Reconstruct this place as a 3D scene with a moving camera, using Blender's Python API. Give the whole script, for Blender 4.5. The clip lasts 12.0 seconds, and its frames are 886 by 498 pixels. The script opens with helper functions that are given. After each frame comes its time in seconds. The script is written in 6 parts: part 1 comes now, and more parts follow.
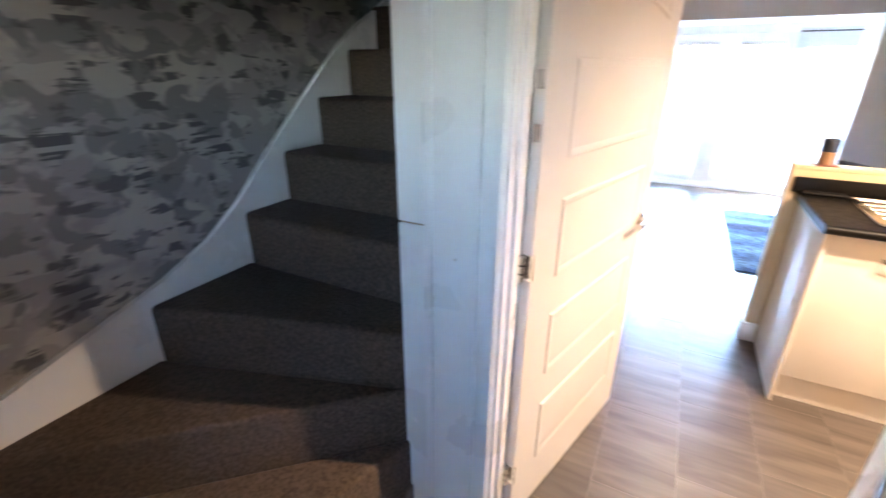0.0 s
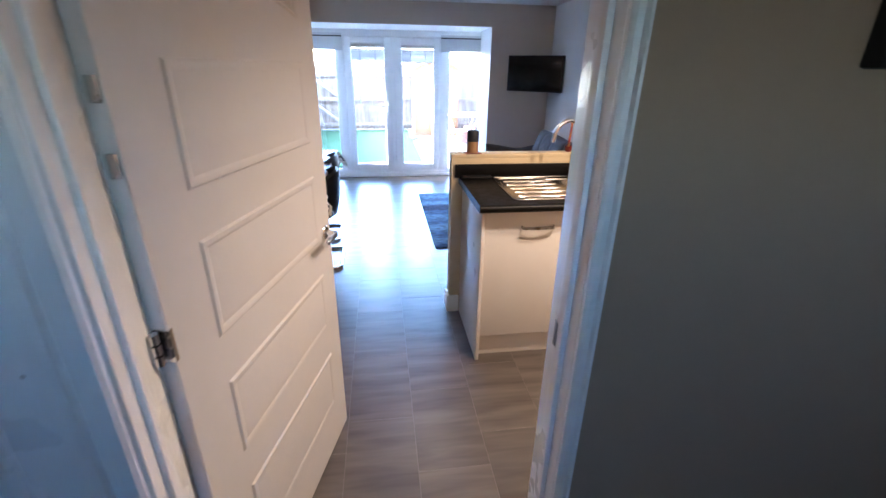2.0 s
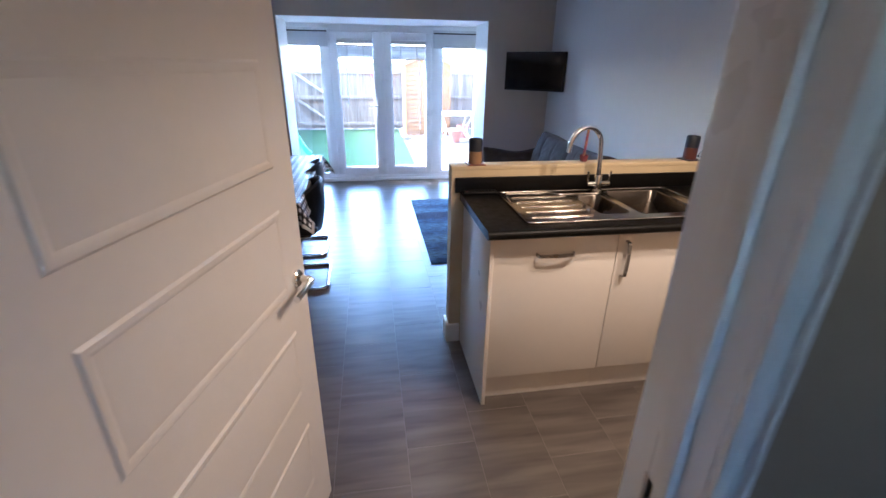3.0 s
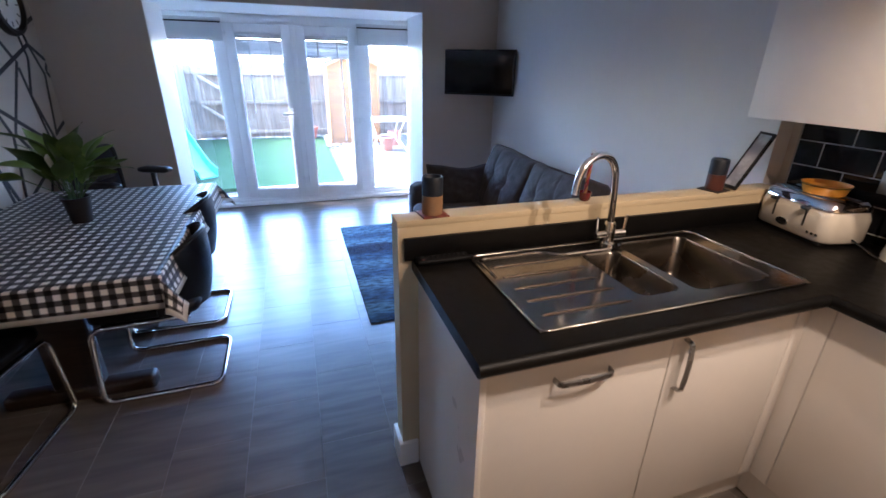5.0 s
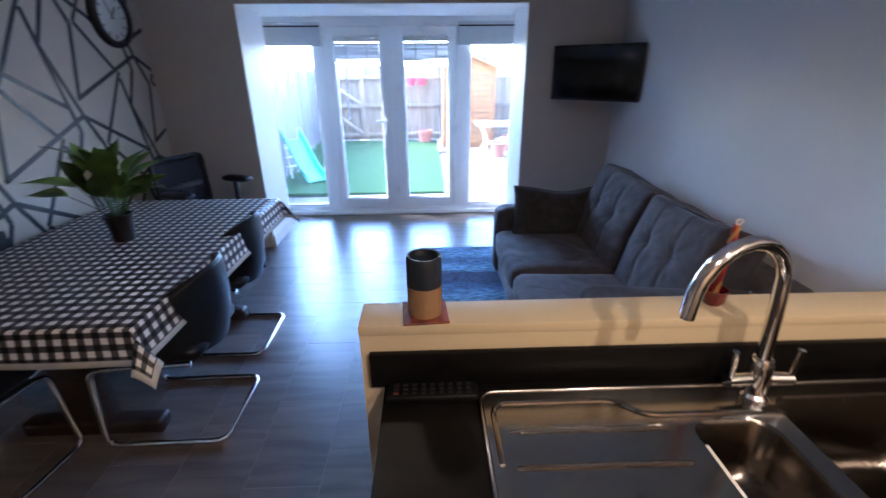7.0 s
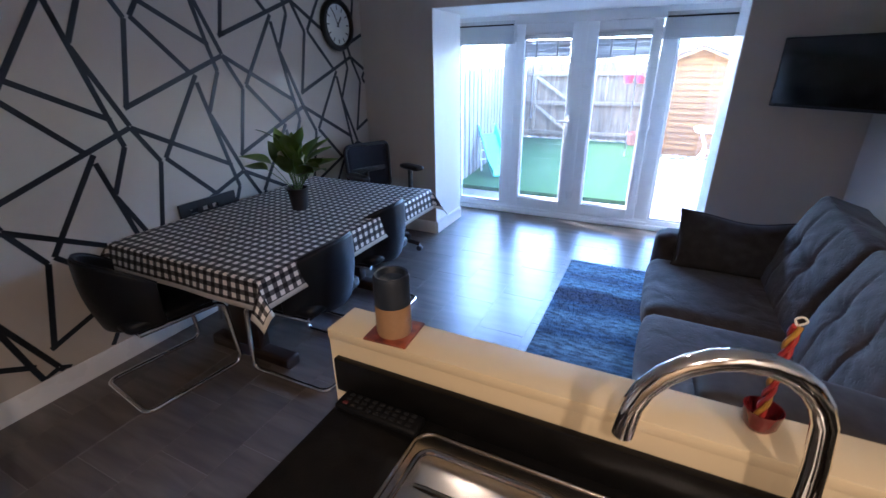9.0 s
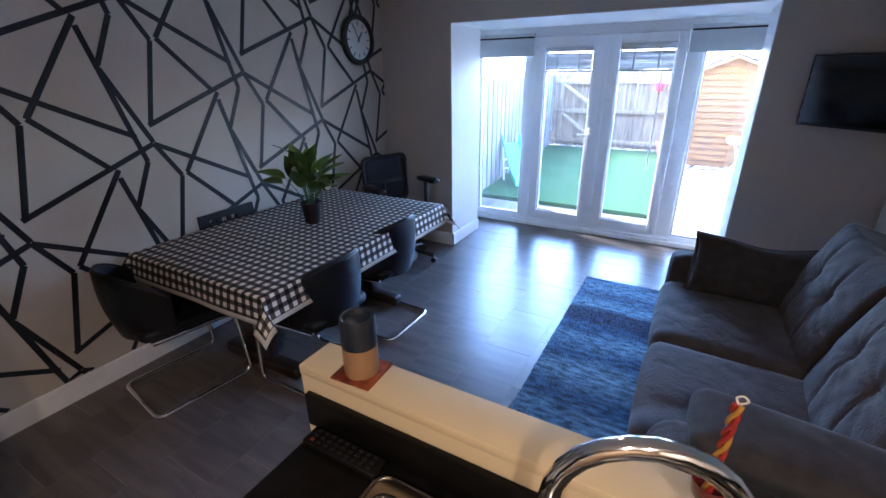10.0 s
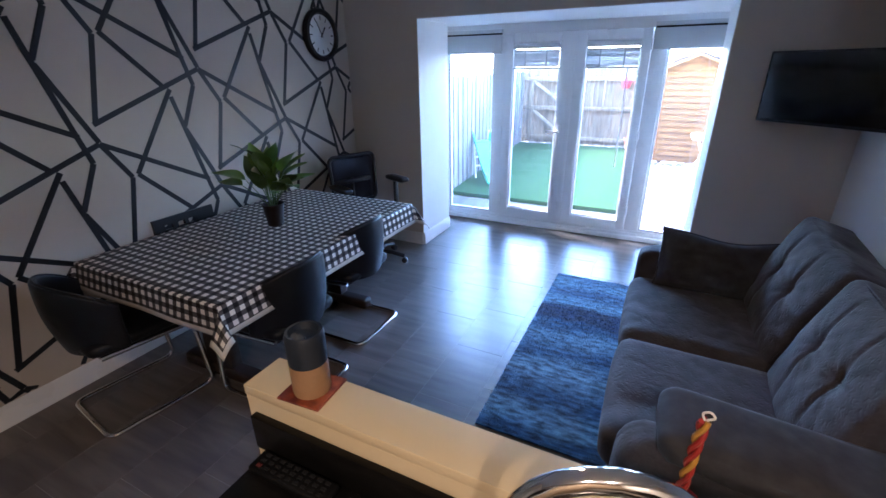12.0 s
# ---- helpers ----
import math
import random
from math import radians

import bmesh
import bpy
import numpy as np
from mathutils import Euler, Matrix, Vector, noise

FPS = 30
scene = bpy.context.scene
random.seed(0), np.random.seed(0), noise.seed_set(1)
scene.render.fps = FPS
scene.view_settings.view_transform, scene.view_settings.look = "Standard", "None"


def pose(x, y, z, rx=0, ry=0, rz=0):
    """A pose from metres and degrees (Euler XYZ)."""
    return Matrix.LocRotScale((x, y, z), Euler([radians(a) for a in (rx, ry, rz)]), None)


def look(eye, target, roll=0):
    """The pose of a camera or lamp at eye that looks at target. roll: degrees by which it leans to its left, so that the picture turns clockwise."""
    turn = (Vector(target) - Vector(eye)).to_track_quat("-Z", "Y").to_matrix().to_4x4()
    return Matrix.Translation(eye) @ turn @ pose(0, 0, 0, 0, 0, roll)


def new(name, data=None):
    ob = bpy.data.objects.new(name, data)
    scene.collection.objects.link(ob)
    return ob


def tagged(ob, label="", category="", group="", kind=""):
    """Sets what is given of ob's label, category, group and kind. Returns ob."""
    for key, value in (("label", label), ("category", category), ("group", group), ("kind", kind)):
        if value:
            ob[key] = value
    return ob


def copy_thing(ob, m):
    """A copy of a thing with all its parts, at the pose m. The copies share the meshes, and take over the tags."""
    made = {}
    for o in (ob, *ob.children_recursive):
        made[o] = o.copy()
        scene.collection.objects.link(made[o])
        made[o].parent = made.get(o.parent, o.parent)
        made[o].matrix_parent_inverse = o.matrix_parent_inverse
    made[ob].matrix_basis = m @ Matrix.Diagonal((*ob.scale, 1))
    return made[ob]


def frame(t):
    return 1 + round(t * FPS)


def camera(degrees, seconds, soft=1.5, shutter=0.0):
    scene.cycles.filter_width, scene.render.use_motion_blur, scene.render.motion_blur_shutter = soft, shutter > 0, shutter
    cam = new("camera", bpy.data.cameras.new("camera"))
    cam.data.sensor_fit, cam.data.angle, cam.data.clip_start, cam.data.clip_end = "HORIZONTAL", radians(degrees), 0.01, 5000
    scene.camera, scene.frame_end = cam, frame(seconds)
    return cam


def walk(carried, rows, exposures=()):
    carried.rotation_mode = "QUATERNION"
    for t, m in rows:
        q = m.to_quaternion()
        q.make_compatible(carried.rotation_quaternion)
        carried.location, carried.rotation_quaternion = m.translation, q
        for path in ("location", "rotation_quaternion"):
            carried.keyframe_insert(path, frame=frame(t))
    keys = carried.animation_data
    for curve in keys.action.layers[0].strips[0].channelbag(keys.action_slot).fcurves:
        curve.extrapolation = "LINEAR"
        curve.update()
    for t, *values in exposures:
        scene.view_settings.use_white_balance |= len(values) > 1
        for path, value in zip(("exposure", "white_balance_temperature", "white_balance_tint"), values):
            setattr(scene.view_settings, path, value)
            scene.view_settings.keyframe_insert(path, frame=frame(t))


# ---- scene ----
cam = camera(90.9, 12.0, 1.5, 0.5)
PATH = [
    (0, (-0.589, -2.201, 1.5), (-1.451, -0.57, 0.727), 0.1),
    (0.5, (-0.536, -2.165, 1.516), (-1.028, -0.397, 0.72), 0.8),
    (1, (-0.511, -2.153, 1.516), (-0.634, -0.316, 0.735), 0.8),
    (1.5, (-0.492, -2.117, 1.513), (-0.36, -0.277, 0.74), 1.2),
    (2, (-0.452, -1.941, 1.513), (-0.189, -0.114, 0.743), 0.9),
    (2.5, (-0.446, -1.763, 1.524), (-0.164, 0.056, 0.742), 0.8),
    (4.5, (-0.371, -0.908, 1.498), (0.136, 0.868, 0.73), 1.0),
    (5, (-0.321, -0.71, 1.501), (0.264, 1.041, 0.73), 1.0),
    (5.5, (-0.228, -0.542, 1.514), (0.356, 1.211, 0.748), 0.7),
    (6, (-0.145, -0.378, 1.512), (0.397, 1.385, 0.741), 0.5),
    (6.5, (-0.036, -0.232, 1.493), (0.368, 1.568, 0.721), 0.2),
    (7, (0.098, -0.147, 1.507), (0.154, 1.698, 0.736), -0.5),
    (7.5, (0.199, -0.117, 1.498), (-0.019, 1.717, 0.73), -0.3),
    (9.5, (0.555, 0.055, 1.562), (-0.345, 1.664, 0.788), -1.0),
    (10, (0.585, 0.084, 1.604), (-0.338, 1.686, 0.841), -0.9),
    (10.5, (0.6, 0.091, 1.629), (-0.312, 1.697, 0.863), -1.0),
    (11, (0.604, 0.117, 1.623), (-0.29, 1.734, 0.857), -0.9),
    (11.5, (0.594, 0.13, 1.621), (-0.268, 1.761, 0.849), -0.7),
    (12, (0.592, 0.152, 1.596), (-0.23, 1.802, 0.823), -0.8),
]
EXPOSURE = 5.3
walk(cam, [(t, look(eye, target, roll)) for t, eye, target, roll in PATH],
     [(0, EXPOSURE + 2.5, 6050, 16), (0.5, EXPOSURE + 1.88, 6000, 16), (1.0, EXPOSURE + 1.45, 5800, 16), (1.5, EXPOSURE + 1.40, 5500, 16), (2.5, EXPOSURE + 0.76, 5250, 16.5), (4.5, EXPOSURE + 0.52, 5200, 16.5), (5.5, EXPOSURE + 0.42, 5120, 16.5), (6.5, EXPOSURE + 0.34, 5080, 16.5), (12.0, EXPOSURE + 0.35, 5120, 16)])

# ---- daylight and lamps ----
SUN_UP, SUN_ROUND = radians(42), radians(-75)
world = bpy.data.worlds.new("sky")
scene.world = world
world.use_nodes = True
nt = world.node_tree
sky = nt.nodes.new("ShaderNodeTexSky")
sky.sky_type, sky.sun_disc = "NISHITA", False
sky.sun_elevation, sky.sun_rotation = SUN_UP, SUN_ROUND
sky.air_density, sky.dust_density, sky.ozone_density = 1.0, 1.2, 1.8
nt.links.new(sky.outputs[0], nt.nodes["Background"].inputs[0])
nt.nodes["Background"].inputs[1].default_value = 0.15
sun = new("sun", bpy.data.lights.new("sun", "SUN"))
sun.data.energy, sun.data.angle, sun.data.color = 0.55, radians(10), (1.0, 0.92, 0.80)
sun.matrix_world = look((math.sin(SUN_ROUND) * 20, math.cos(SUN_ROUND) * 20, math.tan(SUN_UP) * 20), (0, 0, 0))
LAMP_WARM = (1.0, 0.71, 0.43)
# two lamps over the kitchen; the third is weak fill added in the living room
LAMPS = [(0.62, -0.66, 0.28, 144), (1.02, -0.52, 0.28, 144), (-0.1, 1.5, 0.05, 160)]

# ---- geometry helpers ----
WORLD_OF = {}


def thing(name, label, category, at=(0, 0, 0), turn=0.0, group="", kind=""):
    """An Empty at a thing's base that parents its parts."""
    ob = new(name)
    ob.empty_display_size = 0.05
    ob.matrix_basis = pose(*at, 0, 0, turn)
    WORLD_OF[ob] = ob.matrix_basis.copy()
    return tagged(ob, label, category, group, kind)


def link_mesh(name, bm, material, smooth=None):
    mesh = bpy.data.meshes.new(name)
    bmesh.ops.recalc_face_normals(bm, faces=bm.faces[:])
    bm.to_mesh(mesh)
    bm.free()
    mesh.materials.append(material)
    if smooth is not None:
        mesh.shade_smooth()
        if smooth < 179:
            mesh.set_sharp_from_angle(angle=radians(smooth))
    return mesh


def part(name, bm, material, parent, label="", smooth=35, local=False):
    """One mesh under a thing or a part; the bmesh is in world metres unless local."""
    ob = new(name, link_mesh(name, bm, material, smooth))
    ob.parent = parent
    WORLD_OF[ob] = WORLD_OF[parent].copy()
    if not local:
        ob.data.transform(WORLD_OF[parent].inverted())
    return tagged(ob, label)


def solo(name, bm, material, label, category, group="", kind="", smooth=35):
    """A thing that is one mesh, in world metres."""
    ob = new(name, link_mesh(name, bm, material, smooth))
    WORLD_OF[ob] = Matrix.Identity(4)
    return tagged(ob, label, category, group, kind)


def piece(name, mesh, parent, m):
    """One of many alike pieces on a shared mesh, posed in world metres."""
    ob = new(name, mesh)
    ob.parent = parent
    ob.matrix_basis = WORLD_OF[parent].inverted() @ m
    return ob


def box(x0, y0, z0, x1, y1, z1, bevel=0.0, seg=2, bm=None):
    b = bmesh.new()
    bmesh.ops.create_cube(b, size=1.0)
    for v in b.verts:
        v.co = Vector(((x0 + x1) / 2 + v.co.x * (x1 - x0), (y0 + y1) / 2 + v.co.y * (y1 - y0), (z0 + z1) / 2 + v.co.z * (z1 - z0)))
    if bevel:
        bmesh.ops.bevel(b, geom=b.edges[:], offset=bevel, segments=seg, affect="EDGES", profile=0.5)
    return b if bm is None else merge(bm, b)


def merge(bm, other, m=None):
    """Adds other to bm, moved by m."""
    if m is not None:
        other.transform(m)
    mesh = bpy.data.meshes.new("tmp")
    other.to_mesh(mesh)
    other.free()
    bm.from_mesh(mesh)
    bpy.data.meshes.remove(mesh)
    return bm


def moved(bm, m):
    bm.transform(m)
    return bm


def lathe(profile, seg=32, at=(0, 0, 0), bm=None):
    """Turns (radius, height) pairs round the z axis."""
    b = bm or bmesh.new()
    rings = []
    for r, z in profile:
        if r < 1e-5:
            rings.append([b.verts.new((at[0], at[1], at[2] + z))])
        else:
            rings.append([b.verts.new((at[0] + r * math.cos(2 * math.pi * i / seg), at[1] + r * math.sin(2 * math.pi * i / seg), at[2] + z)) for i in range(seg)])
    for a, c in zip(rings, rings[1:]):
        for i in range(seg):
            j = (i + 1) % seg
            q = [a[i % len(a)], a[j % len(a)], c[j % len(c)], c[i % len(c)]]
            q = list(dict.fromkeys(q))
            if len(q) > 2:
                b.faces.new(q)
    return b


def rounded(points, r, n=6, closed=False):
    """A polyline with its corners rounded by about r."""
    pts = [Vector(p) for p in points]
    out = [] if closed else [pts[0]]
    span = range(len(pts)) if closed else range(1, len(pts) - 1)
    for i in span:
        p, a, c = pts[i], pts[i - 1], pts[(i + 1) % len(pts)]
        d1, d2 = a - p, c - p
        k = min(r, d1.length * 0.49, d2.length * 0.49)
        s, e = p + d1.normalized() * k, p + d2.normalized() * k
        for j in range(n + 1):
            t = j / n
            out.append(s * (1 - t) ** 2 + p * 2 * t * (1 - t) + e * t ** 2)
    return out if closed else out + [pts[-1]]


def tube(points, radius, seg=10, closed=False, bm=None, flat=1.0):
    """A round bar along points."""
    b = bm or bmesh.new()
    pts = [Vector(p) for p in points]
    n = len(pts)
    rings, up = [], None
    for i, p in enumerate(pts):
        a = pts[i - 1] if (i > 0 or closed) else p
        c = pts[(i + 1) % n] if (i < n - 1 or closed) else p
        d = (c - a).normalized()
        if up is None:
            up = d.orthogonal().normalized()
        up = (up - d * up.dot(d))
        up = up.normalized() if up.length > 1e-6 else d.orthogonal().normalized()
        side = d.cross(up)
        rings.append([b.verts.new(p + radius * (math.cos(2 * math.pi * k / seg) * up + flat * math.sin(2 * math.pi * k / seg) * side)) for k in range(seg)])
    for i in range(n if closed else n - 1):
        a, c = rings[i], rings[(i + 1) % n]
        for k in range(seg):
            b.faces.new((a[k], a[(k + 1) % seg], c[(k + 1) % seg], c[k]))
    if not closed:
        b.faces.new(rings[0][::-1])
        b.faces.new(rings[-1])
    return b


def prism(outline, z0, z1, bm=None):
    """A flat outline (x, y) raised from z0 to z1."""
    b = bm or bmesh.new()
    lo = [b.verts.new((x, y, z0)) for x, y in outline]
    hi = [b.verts.new((x, y, z1)) for x, y in outline]
    b.faces.new(lo[::-1])
    b.faces.new(hi)
    for i in range(len(lo)):
        j = (i + 1) % len(lo)
        b.faces.new((lo[i], lo[j], hi[j], hi[i]))
    return b


def soft_box(sx, sy, sz, r=0.05, n=14, puff=0.02, crease=0.0, seed=0.0):
    """A stuffed block round the origin: rounded edges, bulging faces, slight creases."""
    b = bmesh.new()
    bmesh.ops.create_cube(b, size=2.0)
    bmesh.ops.subdivide_edges(b, edges=b.edges[:], cuts=n, use_grid_fill=True)
    h = Vector((sx / 2, sy / 2, sz / 2))
    for v in b.verts:
        u = v.co.copy()
        p = Vector((u.x * h.x, u.y * h.y, u.z * h.z))
        inner = Vector([max(-(h[k] - r), min(h[k] - r, p[k])) for k in range(3)])
        d = p - inner
        q = inner + (d.normalized() * r if d.length > 1e-6 else d)
        for k in range(3):
            if abs(abs(u[k]) - 1) < 1e-4:
                o = [u[i] for i in range(3) if i != k]
                q[k] += math.copysign(puff * (1 - o[0] ** 2) * (1 - o[1] ** 2), u[k])
        if crease:
            w = noise.noise(Vector((q.x * 5 + seed, q.y * 5, q.z * 9))) + 0.4 * noise.noise(Vector((q.x * 14, q.y * 14 + seed, q.z * 14)))
            q += (q.normalized() if q.length > 1e-6 else Vector()) * crease * w
        v.co = q
    return b


# ---- materials ----
def material(name, color, rough=0.5, metal=0.0, vary=0.08, scale=6.0, bump=0.0, bump_scale=120.0, coat=0.0, spec=0.5, stretch=(1, 1, 1), random_tone=0.0, sheen=0.0, rough_vary=0.06):
    """A surface with variation at two scales in colour and gloss, and fine relief."""
    m = bpy.data.materials.new(name)
    m.use_nodes = True
    t = m.node_tree
    p = t.nodes["Principled BSDF"]
    p.inputs["Roughness"].default_value, p.inputs["Metallic"].default_value = rough, metal
    p.inputs["Specular IOR Level"].default_value, p.inputs["Coat Weight"].default_value = spec, coat
    p.inputs["Sheen Weight"].default_value = sheen
    geo = t.nodes.new("ShaderNodeTexCoord")
    mp = t.nodes.new("ShaderNodeMapping")
    mp.inputs["Scale"].default_value = stretch
    t.links.new(geo.outputs["Object"], mp.inputs[0])
    n1, n2 = t.nodes.new("ShaderNodeTexNoise"), t.nodes.new("ShaderNodeTexNoise")
    n1.inputs["Scale"].default_value, n1.inputs["Detail"].default_value = scale, 4
    n2.inputs["Scale"].default_value, n2.inputs["Detail"].default_value = scale * 9, 3
    for n in (n1, n2):
        t.links.new(mp.outputs[0], n.inputs["Vector"])
    add = t.nodes.new("ShaderNodeMath")
    add.operation = "MULTIPLY_ADD"
    add.inputs[1].default_value = 0.4
    t.links.new(n2.outputs["Fac"], add.inputs[0])
    t.links.new(n1.outputs["Fac"], add.inputs[2])
    level = add.outputs[0]
    if random_tone:
        info = t.nodes.new("ShaderNodeObjectInfo")
        r = t.nodes.new("ShaderNodeMath")
        r.operation = "MULTIPLY_ADD"
        r.inputs[1].default_value = random_tone
        t.links.new(info.outputs["Random"], r.inputs[0])
        t.links.new(level, r.inputs[2])
        level = r.outputs[0]
    ramp = t.nodes.new("ShaderNodeMapRange")
    ramp.inputs["From Min"].default_value, ramp.inputs["From Max"].default_value = 0.35, 1.05 + random_tone
    ramp.inputs["To Min"].default_value, ramp.inputs["To Max"].default_value = 1 - vary, 1 + vary
    t.links.new(level, ramp.inputs[0])
    mix = t.nodes.new("ShaderNodeVectorMath")
    mix.operation = "SCALE"
    mix.inputs[0].default_value = color[:3]
    t.links.new(ramp.outputs[0], mix.inputs["Scale"])
    t.links.new(mix.outputs[0], p.inputs["Base Color"])
    rr = t.nodes.new("ShaderNodeMapRange")
    rr.inputs["From Min"].default_value, rr.inputs["From Max"].default_value = 0.3, 0.7
    rr.inputs["To Min"].default_value, rr.inputs["To Max"].default_value = max(0.02, rough - rough_vary), min(1, rough + rough_vary)
    t.links.new(n1.outputs["Fac"], rr.inputs[0])
    t.links.new(rr.outputs[0], p.inputs["Roughness"])
    if bump:
        nb = t.nodes.new("ShaderNodeTexNoise")
        nb.inputs["Scale"].default_value, nb.inputs["Detail"].default_value = bump_scale, 4
        t.links.new(mp.outputs[0], nb.inputs["Vector"])
        bp = t.nodes.new("ShaderNodeBump")
        bp.inputs["Strength"].default_value, bp.inputs["Distance"].default_value = bump, 0.004
        t.links.new(nb.outputs["Fac"], bp.inputs["Height"])
        t.links.new(bp.outputs[0], p.inputs["Normal"])
    return m


def two_tone(name, dark, light, rough, scale, stretch=(1, 1, 1), lo=0.4, hi=0.6, bump=0.2, detail=6, distort=0.0, sheen=0.0, random_tone=0.0, spec=0.5):
    """A surface that drifts between two colours: grain, pile, leaf, wallpaper ground."""
    m = bpy.data.materials.new(name)
    m.use_nodes = True
    t = m.node_tree
    p = t.nodes["Principled BSDF"]
    p.inputs["Roughness"].default_value, p.inputs["Sheen Weight"].default_value = rough, sheen
    p.inputs["Specular IOR Level"].default_value = spec
    geo, mp = t.nodes.new("ShaderNodeTexCoord"), t.nodes.new("ShaderNodeMapping")
    mp.inputs["Scale"].default_value = stretch
    t.links.new(geo.outputs["Object"], mp.inputs[0])
    if random_tone:
        info, sc = t.nodes.new("ShaderNodeObjectInfo"), t.nodes.new("ShaderNodeVectorMath")
        sc.operation = "SCALE"
        sc.inputs[0].default_value = (17.0, 31.0, 11.0)
        t.links.new(info.outputs["Random"], sc.inputs["Scale"])
        t.links.new(sc.outputs[0], mp.inputs["Location"])
    n = t.nodes.new("ShaderNodeTexNoise")
    n.inputs["Scale"].default_value, n.inputs["Detail"].default_value, n.inputs["Distortion"].default_value = scale, detail, distort
    t.links.new(mp.outputs[0], n.inputs["Vector"])
    r = t.nodes.new("ShaderNodeValToRGB")
    r.color_ramp.elements[0].position, r.color_ramp.elements[1].position = lo, hi
    r.color_ramp.elements[0].color, r.color_ramp.elements[1].color = (*dark, 1), (*light, 1)
    t.links.new(n.outputs["Fac"], r.inputs[0])
    out = r.outputs[0]
    if random_tone:
        hs, mr = t.nodes.new("ShaderNodeHueSaturation"), t.nodes.new("ShaderNodeMapRange")
        mr.inputs["To Min"].default_value, mr.inputs["To Max"].default_value = 1 - random_tone, 1 + random_tone
        t.links.new(info.outputs["Random"], mr.inputs[0])
        t.links.new(mr.outputs[0], hs.inputs["Value"])
        t.links.new(out, hs.inputs["Color"])
        out = hs.outputs[0]
    t.links.new(out, p.inputs["Base Color"])
    if bump:
        bp = t.nodes.new("ShaderNodeBump")
        bp.inputs["Strength"].default_value, bp.inputs["Distance"].default_value = bump, 0.005
        t.links.new(n.outputs["Fac"], bp.inputs["Height"])
        t.links.new(bp.outputs[0], p.inputs["Normal"])
    return m


def glass_pane_material():
    m = bpy.data.materials.new("window_glass")
    m.use_nodes = True
    t = m.node_tree
    t.nodes.clear()
    out, mix = t.nodes.new("ShaderNodeOutputMaterial"), t.nodes.new("ShaderNodeMixShader")
    tr, gl, fr = t.nodes.new("ShaderNodeBsdfTransparent"), t.nodes.new("ShaderNodeBsdfGlossy"), t.nodes.new("ShaderNodeFresnel")
    tr.inputs[0].default_value = (0.97, 0.985, 0.98, 1)
    gl.inputs["Roughness"].default_value = 0.02
    fr.inputs["IOR"].default_value = 1.45
    # faint uneven translucent veil in the pane stands in for the window's glare
    veil_mix, veil, veil_drift, level = t.nodes.new("ShaderNodeMixShader"), t.nodes.new("ShaderNodeBsdfTranslucent"), t.nodes.new("ShaderNodeTexNoise"), t.nodes.new("ShaderNodeMapRange")
    veil.inputs[0].default_value = (0.9, 0.92, 0.94, 1)
    veil_drift.inputs["Scale"].default_value, veil_drift.inputs["Detail"].default_value = 3.0, 5.0
    level.inputs["From Min"].default_value, level.inputs["From Max"].default_value = 0.3, 0.7
    level.inputs["To Min"].default_value, level.inputs["To Max"].default_value = 0.004, 0.010
    tc = t.nodes.new("ShaderNodeTexCoord")
    t.links.new(tc.outputs["Object"], veil_drift.inputs["Vector"])
    t.links.new(veil_drift.outputs["Fac"], level.inputs[0])
    t.links.new(level.outputs[0], veil_mix.inputs[0])
    t.links.new(tr.outputs[0], veil_mix.inputs[1])
    t.links.new(veil.outputs[0], veil_mix.inputs[2])
    t.links.new(fr.outputs[0], mix.inputs[0])
    t.links.new(veil_mix.outputs[0], mix.inputs[1])
    t.links.new(gl.outputs[0], mix.inputs[2])
    t.links.new(mix.outputs[0], out.inputs[0])
    return m


